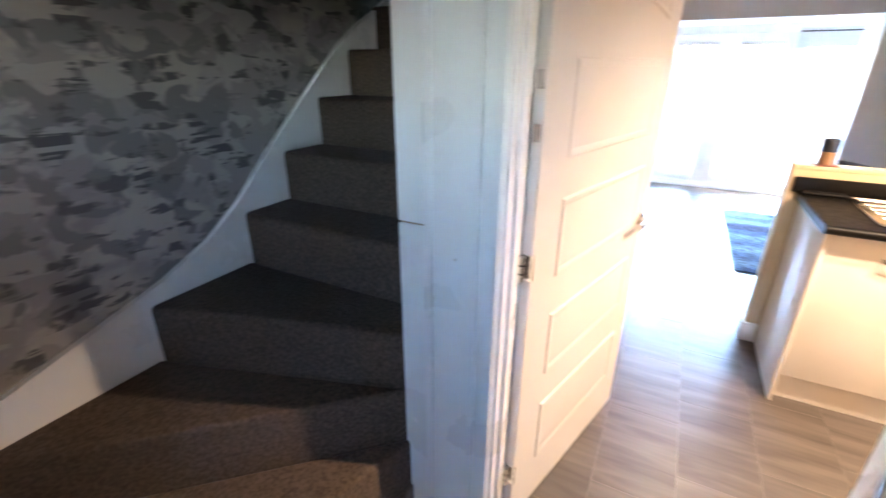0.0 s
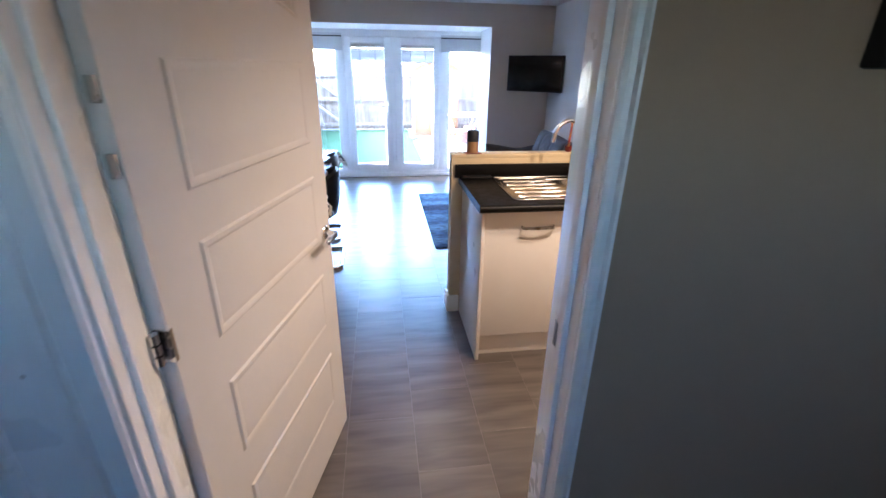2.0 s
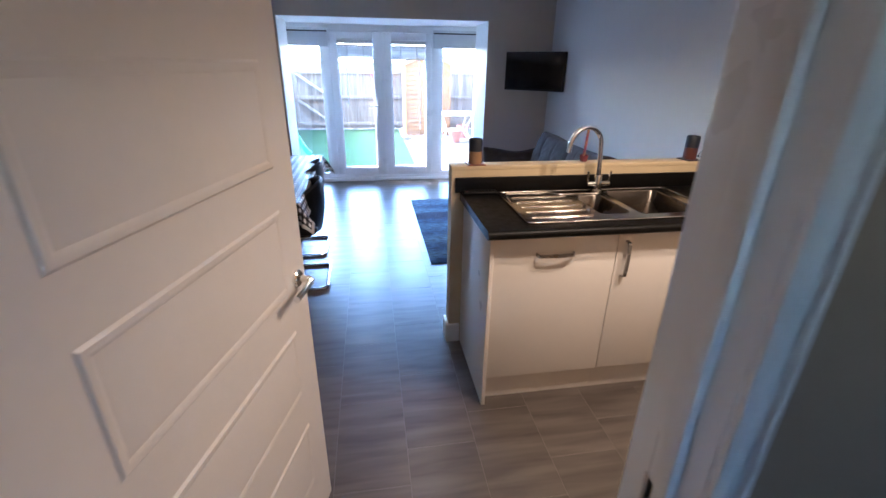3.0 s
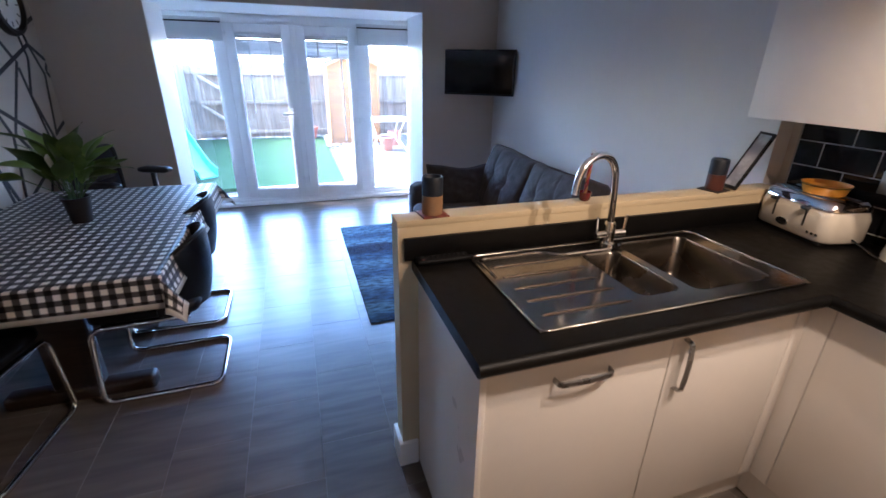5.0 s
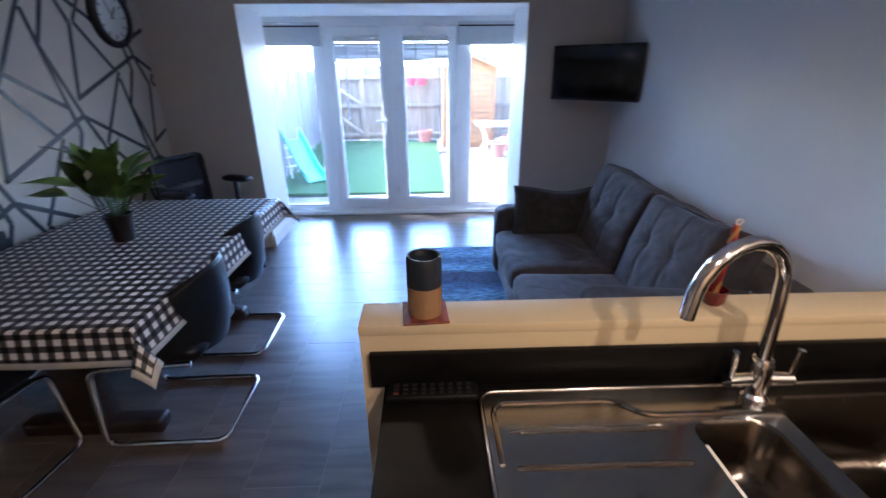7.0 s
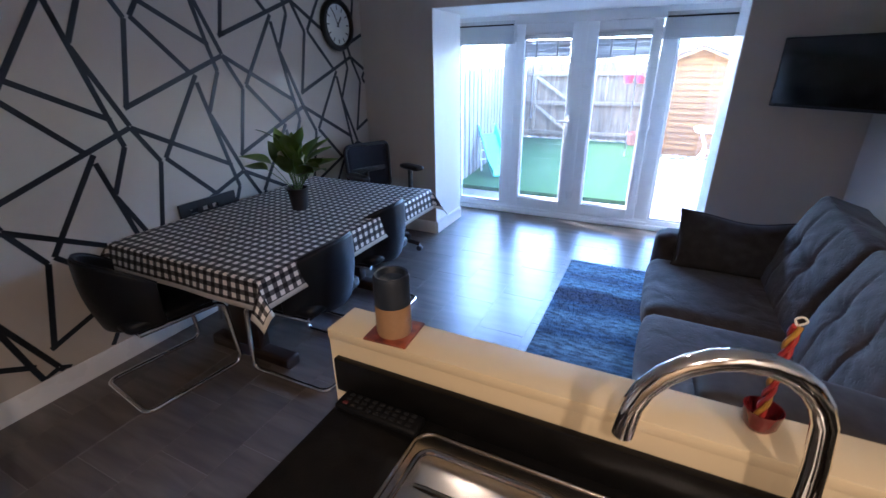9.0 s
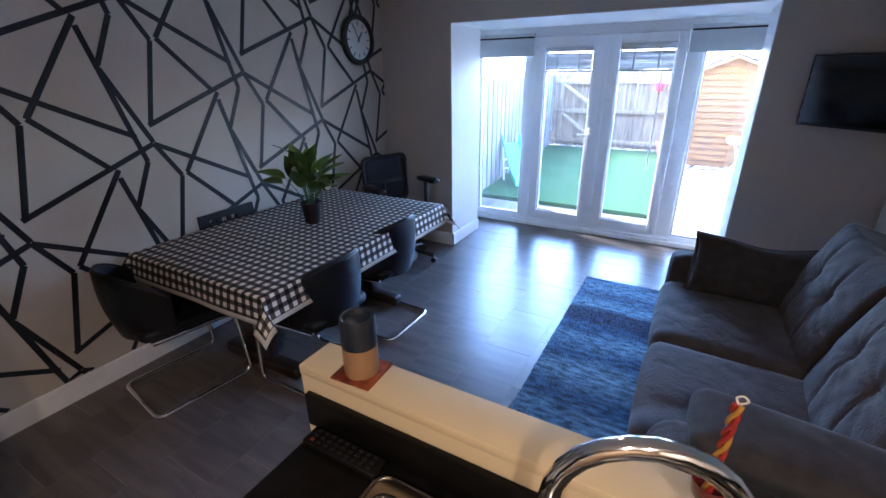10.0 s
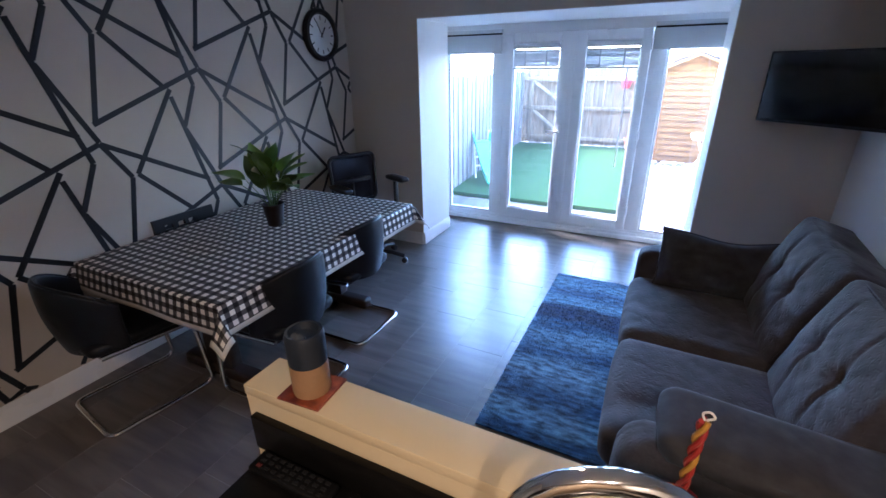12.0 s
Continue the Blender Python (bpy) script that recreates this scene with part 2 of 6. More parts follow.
def gingham_material():
    """Woven check: two crossing stripe sets, each thread dyed once."""
    m = bpy.data.materials.new("gingham_cloth")
    m.use_nodes = True
    t = m.node_tree
    p = t.nodes["Principled BSDF"]
    p.inputs["Roughness"].default_value, p.inputs["Specular IOR Level"].default_value = 0.45, 0.25
    uv, sep = t.nodes.new("ShaderNodeUVMap"), t.nodes.new("ShaderNodeSeparateXYZ")
    t.links.new(uv.outputs[0], sep.inputs[0])
    stripes = []
    for axis in ("X", "Y"):
        fr, gt = t.nodes.new("ShaderNodeMath"), t.nodes.new("ShaderNodeMath")
        fr.operation, gt.operation, gt.inputs[1].default_value = "FRACT", "GREATER_THAN", 0.5
        t.links.new(sep.outputs[axis], fr.inputs[0])
        t.links.new(fr.outputs[0], gt.inputs[0])
        stripes.append(gt.outputs[0])
    s = t.nodes.new("ShaderNodeMath")
    t.links.new(stripes[0], s.inputs[0])
    t.links.new(stripes[1], s.inputs[1])
    half = t.nodes.new("ShaderNodeMath")
    half.operation, half.inputs[1].default_value = "MULTIPLY", 0.5
    t.links.new(s.outputs[0], half.inputs[0])
    r = t.nodes.new("ShaderNodeValToRGB")
    r.color_ramp.interpolation = "CONSTANT"
    r.color_ramp.elements[0].color = (0.88, 0.83, 0.78, 1)
    e = r.color_ramp.elements[1]
    e.position, e.color = 0.3, (0.095, 0.086, 0.086, 1)
    e = r.color_ramp.elements.new(0.8)
    e.color = (0.008, 0.008, 0.012, 1)
    t.links.new(half.outputs[0], r.inputs[0])
    nz, mul = t.nodes.new("ShaderNodeTexNoise"), t.nodes.new("ShaderNodeMixRGB")
    nz.inputs["Scale"].default_value = 90.0
    mul.blend_type, mul.inputs[0].default_value = "MULTIPLY", 0.08
    t.links.new(r.outputs[0], mul.inputs[1])
    t.links.new(nz.outputs["Fac"], mul.inputs[2])
    t.links.new(mul.outputs[0], p.inputs["Base Color"])
    bp = t.nodes.new("ShaderNodeBump")
    bp.inputs["Strength"].default_value, bp.inputs["Distance"].default_value = 0.15, 0.002
    t.links.new(nz.outputs["Fac"], bp.inputs["Height"])
    t.links.new(bp.outputs[0], p.inputs["Normal"])
    return m


def wallpaper_material():
    """Pale ground printed with grey hills and clumps, darker brush strokes and small firs of short bars."""
    m = bpy.data.materials.new("printed_wallpaper")
    m.use_nodes = True
    t = m.node_tree
    p = t.nodes["Principled BSDF"]
    p.inputs["Roughness"].default_value = 0.75
    tc = t.nodes.new("ShaderNodeTexCoord")

    def layer(stretch, scale, lo, hi, distort, detail=3.0):
        mp = t.nodes.new("ShaderNodeMapping")
        mp.inputs["Scale"].default_value = stretch
        t.links.new(tc.outputs["Object"], mp.inputs[0])
        n, r = t.nodes.new("ShaderNodeTexNoise"), t.nodes.new("ShaderNodeMapRange")
        n.inputs["Scale"].default_value, n.inputs["Detail"].default_value, n.inputs["Distortion"].default_value = scale, detail, distort
        r.inputs["From Min"].default_value, r.inputs["From Max"].default_value = lo, hi
        t.links.new(mp.outputs[0], n.inputs["Vector"])
        t.links.new(n.outputs["Fac"], r.inputs[0])
        return r.outputs[0]

    def times(a, b):
        k = t.nodes.new("ShaderNodeMath")
        k.operation = "MULTIPLY"
        t.links.new(a, k.inputs[0])
        t.links.new(b, k.inputs[1])
        return k.outputs[0]

    hills = layer((1, 1, 1.7), 3.6, 0.45, 0.53, 0.3)
    clumps = layer((1, 1, 1.5), 8.5, 0.51, 0.56, 0.5)
    strokes = times(layer((1, 1, 4.5), 6.0, 0.55, 0.60, 0.3), layer((1, 1, 1), 15.0, 0.46, 0.54, 0.0))
    firs = times(layer((1, 1, 1.0), 7.0, 0.62, 0.66, 0.0, 1.0), layer((0.5, 0.5, 6), 13.0, 0.47, 0.53, 0.2))
    rings = times(layer((1, 1, 1.6), 8.5, 0.46, 0.495, 0.5), layer((1, 1, 1.6), 3.6, 0.50, 0.54, 0.3))
    color = None
    for fac, c in ((hills, (0.27, 0.25, 0.235, 1)), (rings, (0.35, 0.325, 0.30, 1)), (clumps, (0.19, 0.18, 0.175, 1)), (strokes, (0.10, 0.095, 0.095, 1)), (firs, (0.08, 0.078, 0.08, 1))):
        mix = t.nodes.new("ShaderNodeMixRGB")
        if color is None:
            mix.inputs[1].default_value = (0.40, 0.36, 0.315, 1)
        else:
            t.links.new(color, mix.inputs[1])
        mix.inputs[2].default_value = c
        t.links.new(fac, mix.inputs[0])
        color = mix.outputs[0]
    t.links.new(color, p.inputs["Base Color"])
    return m


def rug_material():
    """Blue pile in soft uneven bands that run across the rug, flecked by the tufts."""
    m = bpy.data.materials.new("rug_pile")
    m.use_nodes = True
    t = m.node_tree
    p = t.nodes["Principled BSDF"]
    p.inputs["Roughness"].default_value, p.inputs["Sheen Weight"].default_value, p.inputs["Specular IOR Level"].default_value = 0.9, 0.15, 0.2
    tc, sep, ramp = t.nodes.new("ShaderNodeTexCoord"), t.nodes.new("ShaderNodeSeparateXYZ"), t.nodes.new("ShaderNodeValToRGB")
    t.links.new(tc.outputs["Object"], sep.inputs[0])

    def drift(stretch, scale, detail):
        mp, n = t.nodes.new("ShaderNodeMapping"), t.nodes.new("ShaderNodeTexNoise")
        mp.inputs["Scale"].default_value = stretch
        n.inputs["Scale"].default_value, n.inputs["Detail"].default_value = scale, detail
        t.links.new(tc.outputs["Object"], mp.inputs[0])
        t.links.new(mp.outputs[0], n.inputs["Vector"])
        return n.outputs["Fac"]

    along, shift = t.nodes.new("ShaderNodeMath"), t.nodes.new("ShaderNodeMath")
    along.operation, along.inputs[1].default_value, along.inputs[2].default_value = "MULTIPLY_ADD", 1 / 1.81, 0.41
    shift.operation, shift.inputs[1].default_value = "MULTIPLY_ADD", 0.18
    t.links.new(sep.outputs["Y"], along.inputs[0])
    t.links.new(drift((0.5, 2.2, 1), 4.0, 5.0), shift.inputs[0])
    t.links.new(along.outputs[0], shift.inputs[2])
    t.links.new(shift.outputs[0], ramp.inputs[0])
    deep, mid, pale = (0.008, 0.020, 0.066, 1), (0.038, 0.086, 0.175, 1), (0.145, 0.255, 0.37, 1)
    stops = ramp.color_ramp.elements
    stops[0].position, stops[0].color, stops[1].position, stops[1].color = 0.0, mid, 1.0, mid
    for at, c in ((0.08, pale), (0.18, mid), (0.30, pale), (0.38, mid), (0.50, pale), (0.57, mid), (0.62, deep), (0.70, deep), (0.75, pale), (0.84, mid), (0.92, pale)):
        stops.new(at).color = c
    r, mul = t.nodes.new("ShaderNodeMapRange"), t.nodes.new("ShaderNodeMixRGB")
    r.inputs["From Min"].default_value, r.inputs["From Max"].default_value = 0.35, 0.65
    r.inputs["To Min"].default_value, r.inputs["To Max"].default_value = 0.40, 1.55
    mul.blend_type, mul.inputs[0].default_value = "MULTIPLY", 1.0
    t.links.new(drift((14, 40, 5), 1.0, 4.0), r.inputs[0])
    t.links.new(ramp.outputs[0], mul.inputs[1])
    t.links.new(r.outputs[0], mul.inputs[2])
    t.links.new(mul.outputs[0], p.inputs["Base Color"])
    return m


def creased(m):
    """Adds soft creases, broad and narrow, to a loose upholstery fabric."""
    t = m.node_tree
    p, old = t.nodes["Principled BSDF"], t.nodes["Bump"]
    tc = t.nodes.new("ShaderNodeTexCoord")
    last = old.outputs[0]
    for scale, distort, strength, depth in ((3.6, 0.8, 0.5, 0.05), (11.0, 0.9, 0.25, 0.015), (70.0, 0.3, 0.45, 0.004)):
        n, bp = t.nodes.new("ShaderNodeTexNoise"), t.nodes.new("ShaderNodeBump")
        n.noise_type = "RIDGED_MULTIFRACTAL"
        n.inputs["Scale"].default_value, n.inputs["Detail"].default_value, n.inputs["Distortion"].default_value = scale, 1.0, distort
        bp.inputs["Strength"].default_value, bp.inputs["Distance"].default_value = strength, depth
        bp.invert = True
        t.links.new(tc.outputs["Object"], n.inputs["Vector"])
        t.links.new(n.outputs["Fac"], bp.inputs["Height"])
        t.links.new(last, bp.inputs["Normal"])
        last = bp.outputs[0]
    t.links.new(last, p.inputs["Normal"])
    return m


def floor_tile_material():
    m = two_tone("floor_tile", (0.070, 0.059, 0.052), (0.146, 0.125, 0.110), 0.2, 2.2, (1.0, 8.0, 1.0), 0.3, 0.7, 0.0, 4, 0.5, 0.0, 0.09, 0.65)
    t = m.node_tree
    p = t.nodes["Principled BSDF"]
    p.inputs["Roughness"].default_value = 0.32
    return m


WALL = material("wall_paint", (0.56, 0.50, 0.43), 0.7, vary=0.04, scale=2.0, bump=0.05, bump_scale=250)
WALL_PALE = material("pale_wall_paint", (0.72, 0.69, 0.67), 0.6, vary=0.03, scale=2.0, bump=0.05, bump_scale=250)
HALF_PAINT = material("cream_half_wall_paint", (0.55, 0.445, 0.275), 0.6, vary=0.04, scale=2.0, bump=0.05, bump_scale=250)
# taupe paint, darkened and browned in place of the hall's dim, warm light
DIM_HALL_WALL = material("dim_hall_wall_paint", (0.36, 0.262, 0.168), 0.65, vary=0.05, scale=2.0, bump=0.05, bump_scale=250)
CEILING = material("ceiling_paint", (0.86, 0.85, 0.83), 0.8, vary=0.03, scale=2.0, bump=0.05)
REVEAL = material("reveal_paint", (0.87, 0.88, 0.88), 0.5, vary=0.03, scale=3.0, bump=0.03)
GLOSS_WHITE = material("white_woodwork", (0.84, 0.835, 0.82), 0.3, vary=0.02, scale=3.0)
# white door paint greyed to hold the leaf's shade against the kitchen lamps
SHADED_DOOR_WHITE = material("shaded_white_door_paint", (0.63, 0.60, 0.565), 0.38, vary=0.04, scale=4.0, bump=0.05, bump_scale=140)
UPVC = material("white_upvc", (0.90, 0.905, 0.91), 0.32, vary=0.03, scale=5.0)
CABINET = material("cream_cabinet_front", (0.78, 0.74, 0.69), 0.33, vary=0.03, scale=3.0)
WORKTOP = material("charcoal_worktop", (0.004, 0.0037, 0.0036), 0.42, vary=0.5, scale=30.0, bump=0.10, bump_scale=260, rough_vary=0.06, spec=0.16)
STEEL = material("brushed_steel", (0.33, 0.31, 0.29), 0.16, 1.0, 0.03, 3.0, rough_vary=0.04)
CHROME = material("chrome", (0.80, 0.80, 0.80), 0.07, 1.0, 0.03, 9.0, rough_vary=0.03)
HANDLE = material("satin_nickel", (0.38, 0.37, 0.36), 0.28, 1.0, 0.05, 14.0)
DARK_TILE = material("black_glazed_tile", (0.010, 0.010, 0.012), 0.10, vary=0.3, scale=9.0, bump=0.04, bump_scale=25, random_tone=0.3)
GROUT = material("grey_grout", (0.36, 0.35, 0.33), 0.9, vary=0.15, scale=30.0, bump=0.2)
TILE = floor_tile_material()
FLOOR_GROUT = material("floor_grout", (0.21, 0.19, 0.172), 0.38, vary=0.15, scale=30.0, bump=0.2)
CARPET = two_tone("stair_carpet", (0.062, 0.045, 0.033), (0.115, 0.086, 0.064), 0.95, 90.0, (1, 1, 1), 0.35, 0.65, 0.6, 6, 0.0, 0.05, spec=0.15)
PAPER = wallpaper_material()
STRIPE = material("navy_black_tape", (0.010, 0.014, 0.022), 0.38, vary=0.35, scale=8.0)
GINGHAM = gingham_material()
CLOTH_EDGE = material("cloth_hem", (0.62, 0.58, 0.52), 0.6, vary=0.1, scale=30.0)
DARK_WOOD = two_tone("dark_table_wood", (0.012, 0.007, 0.005), (0.035, 0.020, 0.013), 0.4, 6.0, (1, 1, 9), 0.3, 0.7, 0.1)
LEATHER = material("black_vinyl", (0.006, 0.007, 0.010), 0.42, spec=0.32, vary=0.3, scale=20.0, bump=0.25, bump_scale=180)
PLASTIC = material("black_plastic", (0.012, 0.012, 0.013), 0.4, vary=0.2, scale=15.0, bump=0.1, bump_scale=200)
MESH_FABRIC = material("navy_mesh_fabric", (0.010, 0.013, 0.024), 0.8, vary=0.3, scale=60.0, bump=0.4, bump_scale=400)
SOFA = creased(two_tone("grey_sofa_fabric", (0.035, 0.029, 0.031), (0.063, 0.054, 0.056), 0.9, 14.0, (1, 1, 1), 0.3, 0.7, 0.35, 8, 0.0, 0.12))
DARK_CUSHION = two_tone("charcoal_cushion_fabric", (0.026, 0.023, 0.024), (0.046, 0.041, 0.042), 0.9, 18.0, (1, 1, 1), 0.3, 0.7, 0.3, 8, 0.0, 0.06)
RUG = rug_material()
LEAF = two_tone("leaf_green", (0.045, 0.105, 0.014), (0.17, 0.26, 0.045), 0.36, 9.0, (1, 1, 1), 0.3, 0.75, 0.1, 4, 0.3, 0.0, 0.35)
STEM = material("leaf_stem", (0.07, 0.13, 0.03), 0.5, vary=0.2, scale=30)
POT_DARK = material("dark_plant_pot", (0.020, 0.016, 0.018), 0.5, vary=0.2, scale=12.0, bump=0.1)
SOIL = material("potting_soil", (0.02, 0.013, 0.009), 0.95, vary=0.4, scale=50.0, bump=0.8, bump_scale=90)
SCREEN = material("black_tv_screen", (0.004, 0.004, 0.005), 0.16, vary=0.1, scale=3.0)
BEZEL = material("black_bezel", (0.008, 0.008, 0.009), 0.3, vary=0.1, scale=8.0)
CLOCK_FACE = material("clock_face_paper", (0.72, 0.72, 0.70), 0.5, vary=0.04, scale=8.0)
CANDLE_TAN = material("tan_wax", (0.28, 0.16, 0.075), 0.5, vary=0.12, scale=14.0, bump=0.15)
CANDLE_BLUE = material("navy_wax", (0.010, 0.016, 0.028), 0.5, vary=0.2, scale=14.0, bump=0.15)
CANDLE_RUST = material("rust_wax", (0.085, 0.026, 0.018), 0.5, vary=0.2, scale=14.0, bump=0.15)
COASTER = two_tone("red_coaster", (0.08, 0.012, 0.008), (0.24, 0.055, 0.015), 0.5, 30.0)
SLATE = material("dark_coaster", (0.02, 0.016, 0.015), 0.6, vary=0.3, scale=30)
TOASTER_CREAM = material("cream_enamel", (0.66, 0.60, 0.50), 0.22, vary=0.03, scale=6.0, coat=0.3)
YELLOW = material("yellow_enamel_dish", (0.62, 0.27, 0.02), 0.35, vary=0.1, scale=12.0, coat=0.2)
PHOTO = two_tone("faded_photo_print", (0.20, 0.20, 0.22), (0.45, 0.46, 0.48), 0.35, 9.0)
RED_GLASS = material("red_glass_cup", (0.12, 0.010, 0.012), 0.12, vary=0.2, scale=20.0, coat=0.4)
CANDY_RED = material("red_sugar", (0.24, 0.018, 0.012), 0.35, vary=0.15, scale=30)
CANDY_YELLOW = material("yellow_sugar", (0.34, 0.17, 0.02), 0.35, vary=0.15, scale=30)
SOCKET = material("socket_steel", (0.52, 0.52, 0.52), 0.3, 1.0, 0.04, 10)
BLIND = material("white_blind_rail", (0.66, 0.67, 0.68), 0.5, vary=0.05, scale=10.0)
# white slats greyed in the colour to look lit from behind
BACKLIT_SLAT = material("backlit_slat", (0.54, 0.53, 0.52), 0.5, vary=0.08, scale=10.0)
ROLLER = material("white_blind_fabric", (0.74, 0.75, 0.76), 0.8, vary=0.04, scale=10.0, bump=0.1, bump_scale=300)
t = ROLLER.node_tree
mix, tl = t.nodes.new("ShaderNodeMixShader"), t.nodes.new("ShaderNodeBsdfTranslucent")
tl.inputs[0].default_value, mix.inputs[0].default_value = (0.74, 0.76, 0.78, 1), 0.45
t.links.new(t.nodes["Principled BSDF"].outputs[0], mix.inputs[1])
t.links.new(tl.outputs[0], mix.inputs[2])
t.links.new(mix.outputs[0], t.nodes["Material Output"].inputs[0])
# rougher sink steel, darkened so the colour carries the shade inside the bowls
SHADED_BOWL_STEEL = material("shaded_bowl_steel", (0.12, 0.105, 0.09), 0.26, 1.0, 0.05, 5.0)
GLASS = glass_pane_material()
FENCE = two_tone("weathered_fence", (0.13, 0.094, 0.052), (0.29, 0.222, 0.135), 0.85, 5.0, (6, 6, 0.5), 0.3, 0.7, 0.4, 8, 0.3, 0.0, 0.22)
FENCE_PALE = two_tone("silvered_fence", (0.12, 0.11, 0.10), (0.25, 0.235, 0.21), 0.85, 5.0, (6, 6, 0.5), 0.3, 0.7, 0.4, 8, 0.3, 0.0, 0.18)
SHED_WOOD = two_tone("orange_shed_timber", (0.17, 0.070, 0.010), (0.30, 0.137, 0.024), 0.7, 5.0, (0.6, 4, 6), 0.3, 0.7, 0.3, 8, 0.3, 0.0, 0.12)
FELT = material("roof_felt", (0.06, 0.06, 0.06), 0.9, vary=0.3, scale=30, bump=0.5)
TURF = two_tone("artificial_turf", (0.016, 0.040, 0.011), (0.037, 0.076, 0.021), 0.9, 40.0, (1, 1, 1), 0.3, 0.7, 0.6, 8, 0.0, 0.0, spec=0.1)
PAVING = two_tone("pale_paving", (0.075, 0.067, 0.057), (0.125, 0.112, 0.096), 0.8, 4.0, (1, 1, 1), 0.3, 0.7, 0.2, 8, 0.2, 0.0, 0.10, spec=0.2)
GRAVEL = two_tone("gravel", (0.12, 0.10, 0.08), (0.42, 0.38, 0.33), 0.9, 55.0, (1, 1, 1), 0.4, 0.6, 0.9)
SLIDE = material("mint_plastic", (0.10, 0.42, 0.27), 0.35, vary=0.08, scale=6.0)
TERRACOTTA = material("terracotta", (0.32, 0.12, 0.07), 0.8, vary=0.15, scale=14, bump=0.2)
RED_PLASTIC = material("red_plastic", (0.50, 0.03, 0.05), 0.4, vary=0.1, scale=12)
GARDEN_WHITE = material("white_metal_paint", (0.74, 0.74, 0.72), 0.4, vary=0.08, scale=12)
EARTH = material("ground_earth", (0.16, 0.14, 0.10), 0.95, vary=0.3, scale=3.0, bump=0.4)
BRICKWORK = material("house_brick", (0.30, 0.17, 0.12), 0.9, vary=0.2, scale=12, bump=0.4)

# ---- plan ----
XL, XR, XK = -2.05, 1.635, 1.72
YP, YB, YF = 3.60, 4.16, 4.56
YD, YH, YE = -1.16, -1.28, -3.6
TOP = 2.19
BAY_L, BAY_R, BAY_T = -1.335, 0.885, 1.955
HALF_N, HALF_F, HALF_T, HALF_X = 0.578, 0.667, 1.045, -0.045
GROUND = -0.12


def structure(name, boxes, mat, bevel=0.0):
    bm = bmesh.new()
    for b in boxes:
        box(*b, bevel=bevel, bm=bm)
    return solo(name, bm, mat, "", "", "", "structure", smooth=None)


floor = structure("floor", [(-2.3, YE, -0.11, 2.0, 4.52, -0.0009)], FLOOR_GROUT)
wall_left = structure("wall_left", [(XL - 0.2, 0.05, -0.1, XL, YB, TOP)], WALL)
wall_stairs = structure("wall_stairs", [(XL - 0.2, YE, -0.1, XL, 0.05, 4.2)], PAPER)
wall_right = structure("wall_right", [(XR, 0.66, -0.1, XR + 0.35, YB, TOP)], WALL_PALE)
wall_kitchen = structure("wall_kitchen", [(XK, YH, -0.1, XK + 0.25, 0.66, TOP)], WALL)
for b in ((XL, YP, -0.1, BAY_L, YB, TOP), (BAY_R, YP, -0.1, XR, YB, TOP), (BAY_L, YP, BAY_T, BAY_R, YB, TOP)):
    structure("wall_patio", [b], WALL)
for b in ((BAY_L, YP - 0.002, 0.0, BAY_L + 0.006, YB + 0.002, BAY_T), (BAY_R - 0.006, YP - 0.002, 0.0, BAY_R, YB + 0.002, BAY_T), (BAY_L, YP - 0.002, BAY_T - 0.006, BAY_R, YB + 0.002, BAY_T)):
    structure("bay_lining", [b], REVEAL)
bay_walls = structure("bay_walls", [(-1.75, YB, -0.3, -1.56, 4.72, 2.4), (1.06, YB, -0.3, 1.25, 4.72, 2.4), (-1.56, YB, 1.955, 1.06, 4.72, 2.4)], REVEAL)
house_back = structure("house_back", [(-4.5, 4.17, -0.3, -1.76, 4.45, 5.2), (1.26, 4.17, -0.3, 4.5, 4.45, 5.2), (-1.76, 4.17, 2.41, 1.26, 4.45, 5.2)], BRICKWORK)
ceiling = structure("ceiling", [(-1.1, YH, TOP, 2.0, YB, TOP + 0.2), (XL, 0.05, TOP, -1.1, YB, TOP + 0.2)], CEILING)
hall_ceiling = structure("hall_ceiling", [(-1.1, YE, 2.25, 1.3, YH, 2.45), (XL, YE, 4.1, -1.1, 0.13, 4.3)], CEILING)
wall_hall = structure("wall_hall", [(-1.2, YH, -0.1, -0.965, YD, TOP), (-0.07, YH, -0.1, XK, YD, TOP), (-0.965, YH, 2.0, -0.07, YD, TOP)], DIM_HALL_WALL)
wall_stair_side = structure("wall_stair_side", [(-1.2, YD, -0.1, -1.1, 0.05, 4.2), (XL, 0.05, -0.1, -1.1, 0.13, TOP), (XL, 0.05, TOP, -1.1, 0.13, 4.2), (-1.2, YH, TOP, -1.1, YD, 4.2)], WALL)
hall_end = structure("wall_hall_end", [(XL, YE - 0.1, -0.1, -0.75, YE, 4.2), (0.15, YE - 0.1, -0.1, 1.3, YE, 4.2), (-0.75, YE - 0.1, 2.0, 0.15, YE, 4.2), (1.2, YE, -0.1, 1.3, YH, 2.3), (-1.2, YE, 2.25, -1.1, YH, 4.2)], DIM_HALL_WALL)
half_wall = structure("half_wall", [(HALF_X, HALF_N, 0.0, XR, HALF_F, HALF_T - 0.022)], HALF_PAINT)
half_wall_cap = solo("half_wall_cap", box(HALF_X - 0.0015, HALF_N - 0.0015, HALF_T - 0.022, XR, HALF_F + 0.0015, HALF_T, 0.0014), HALF_PAINT, "", "", kind="structure")


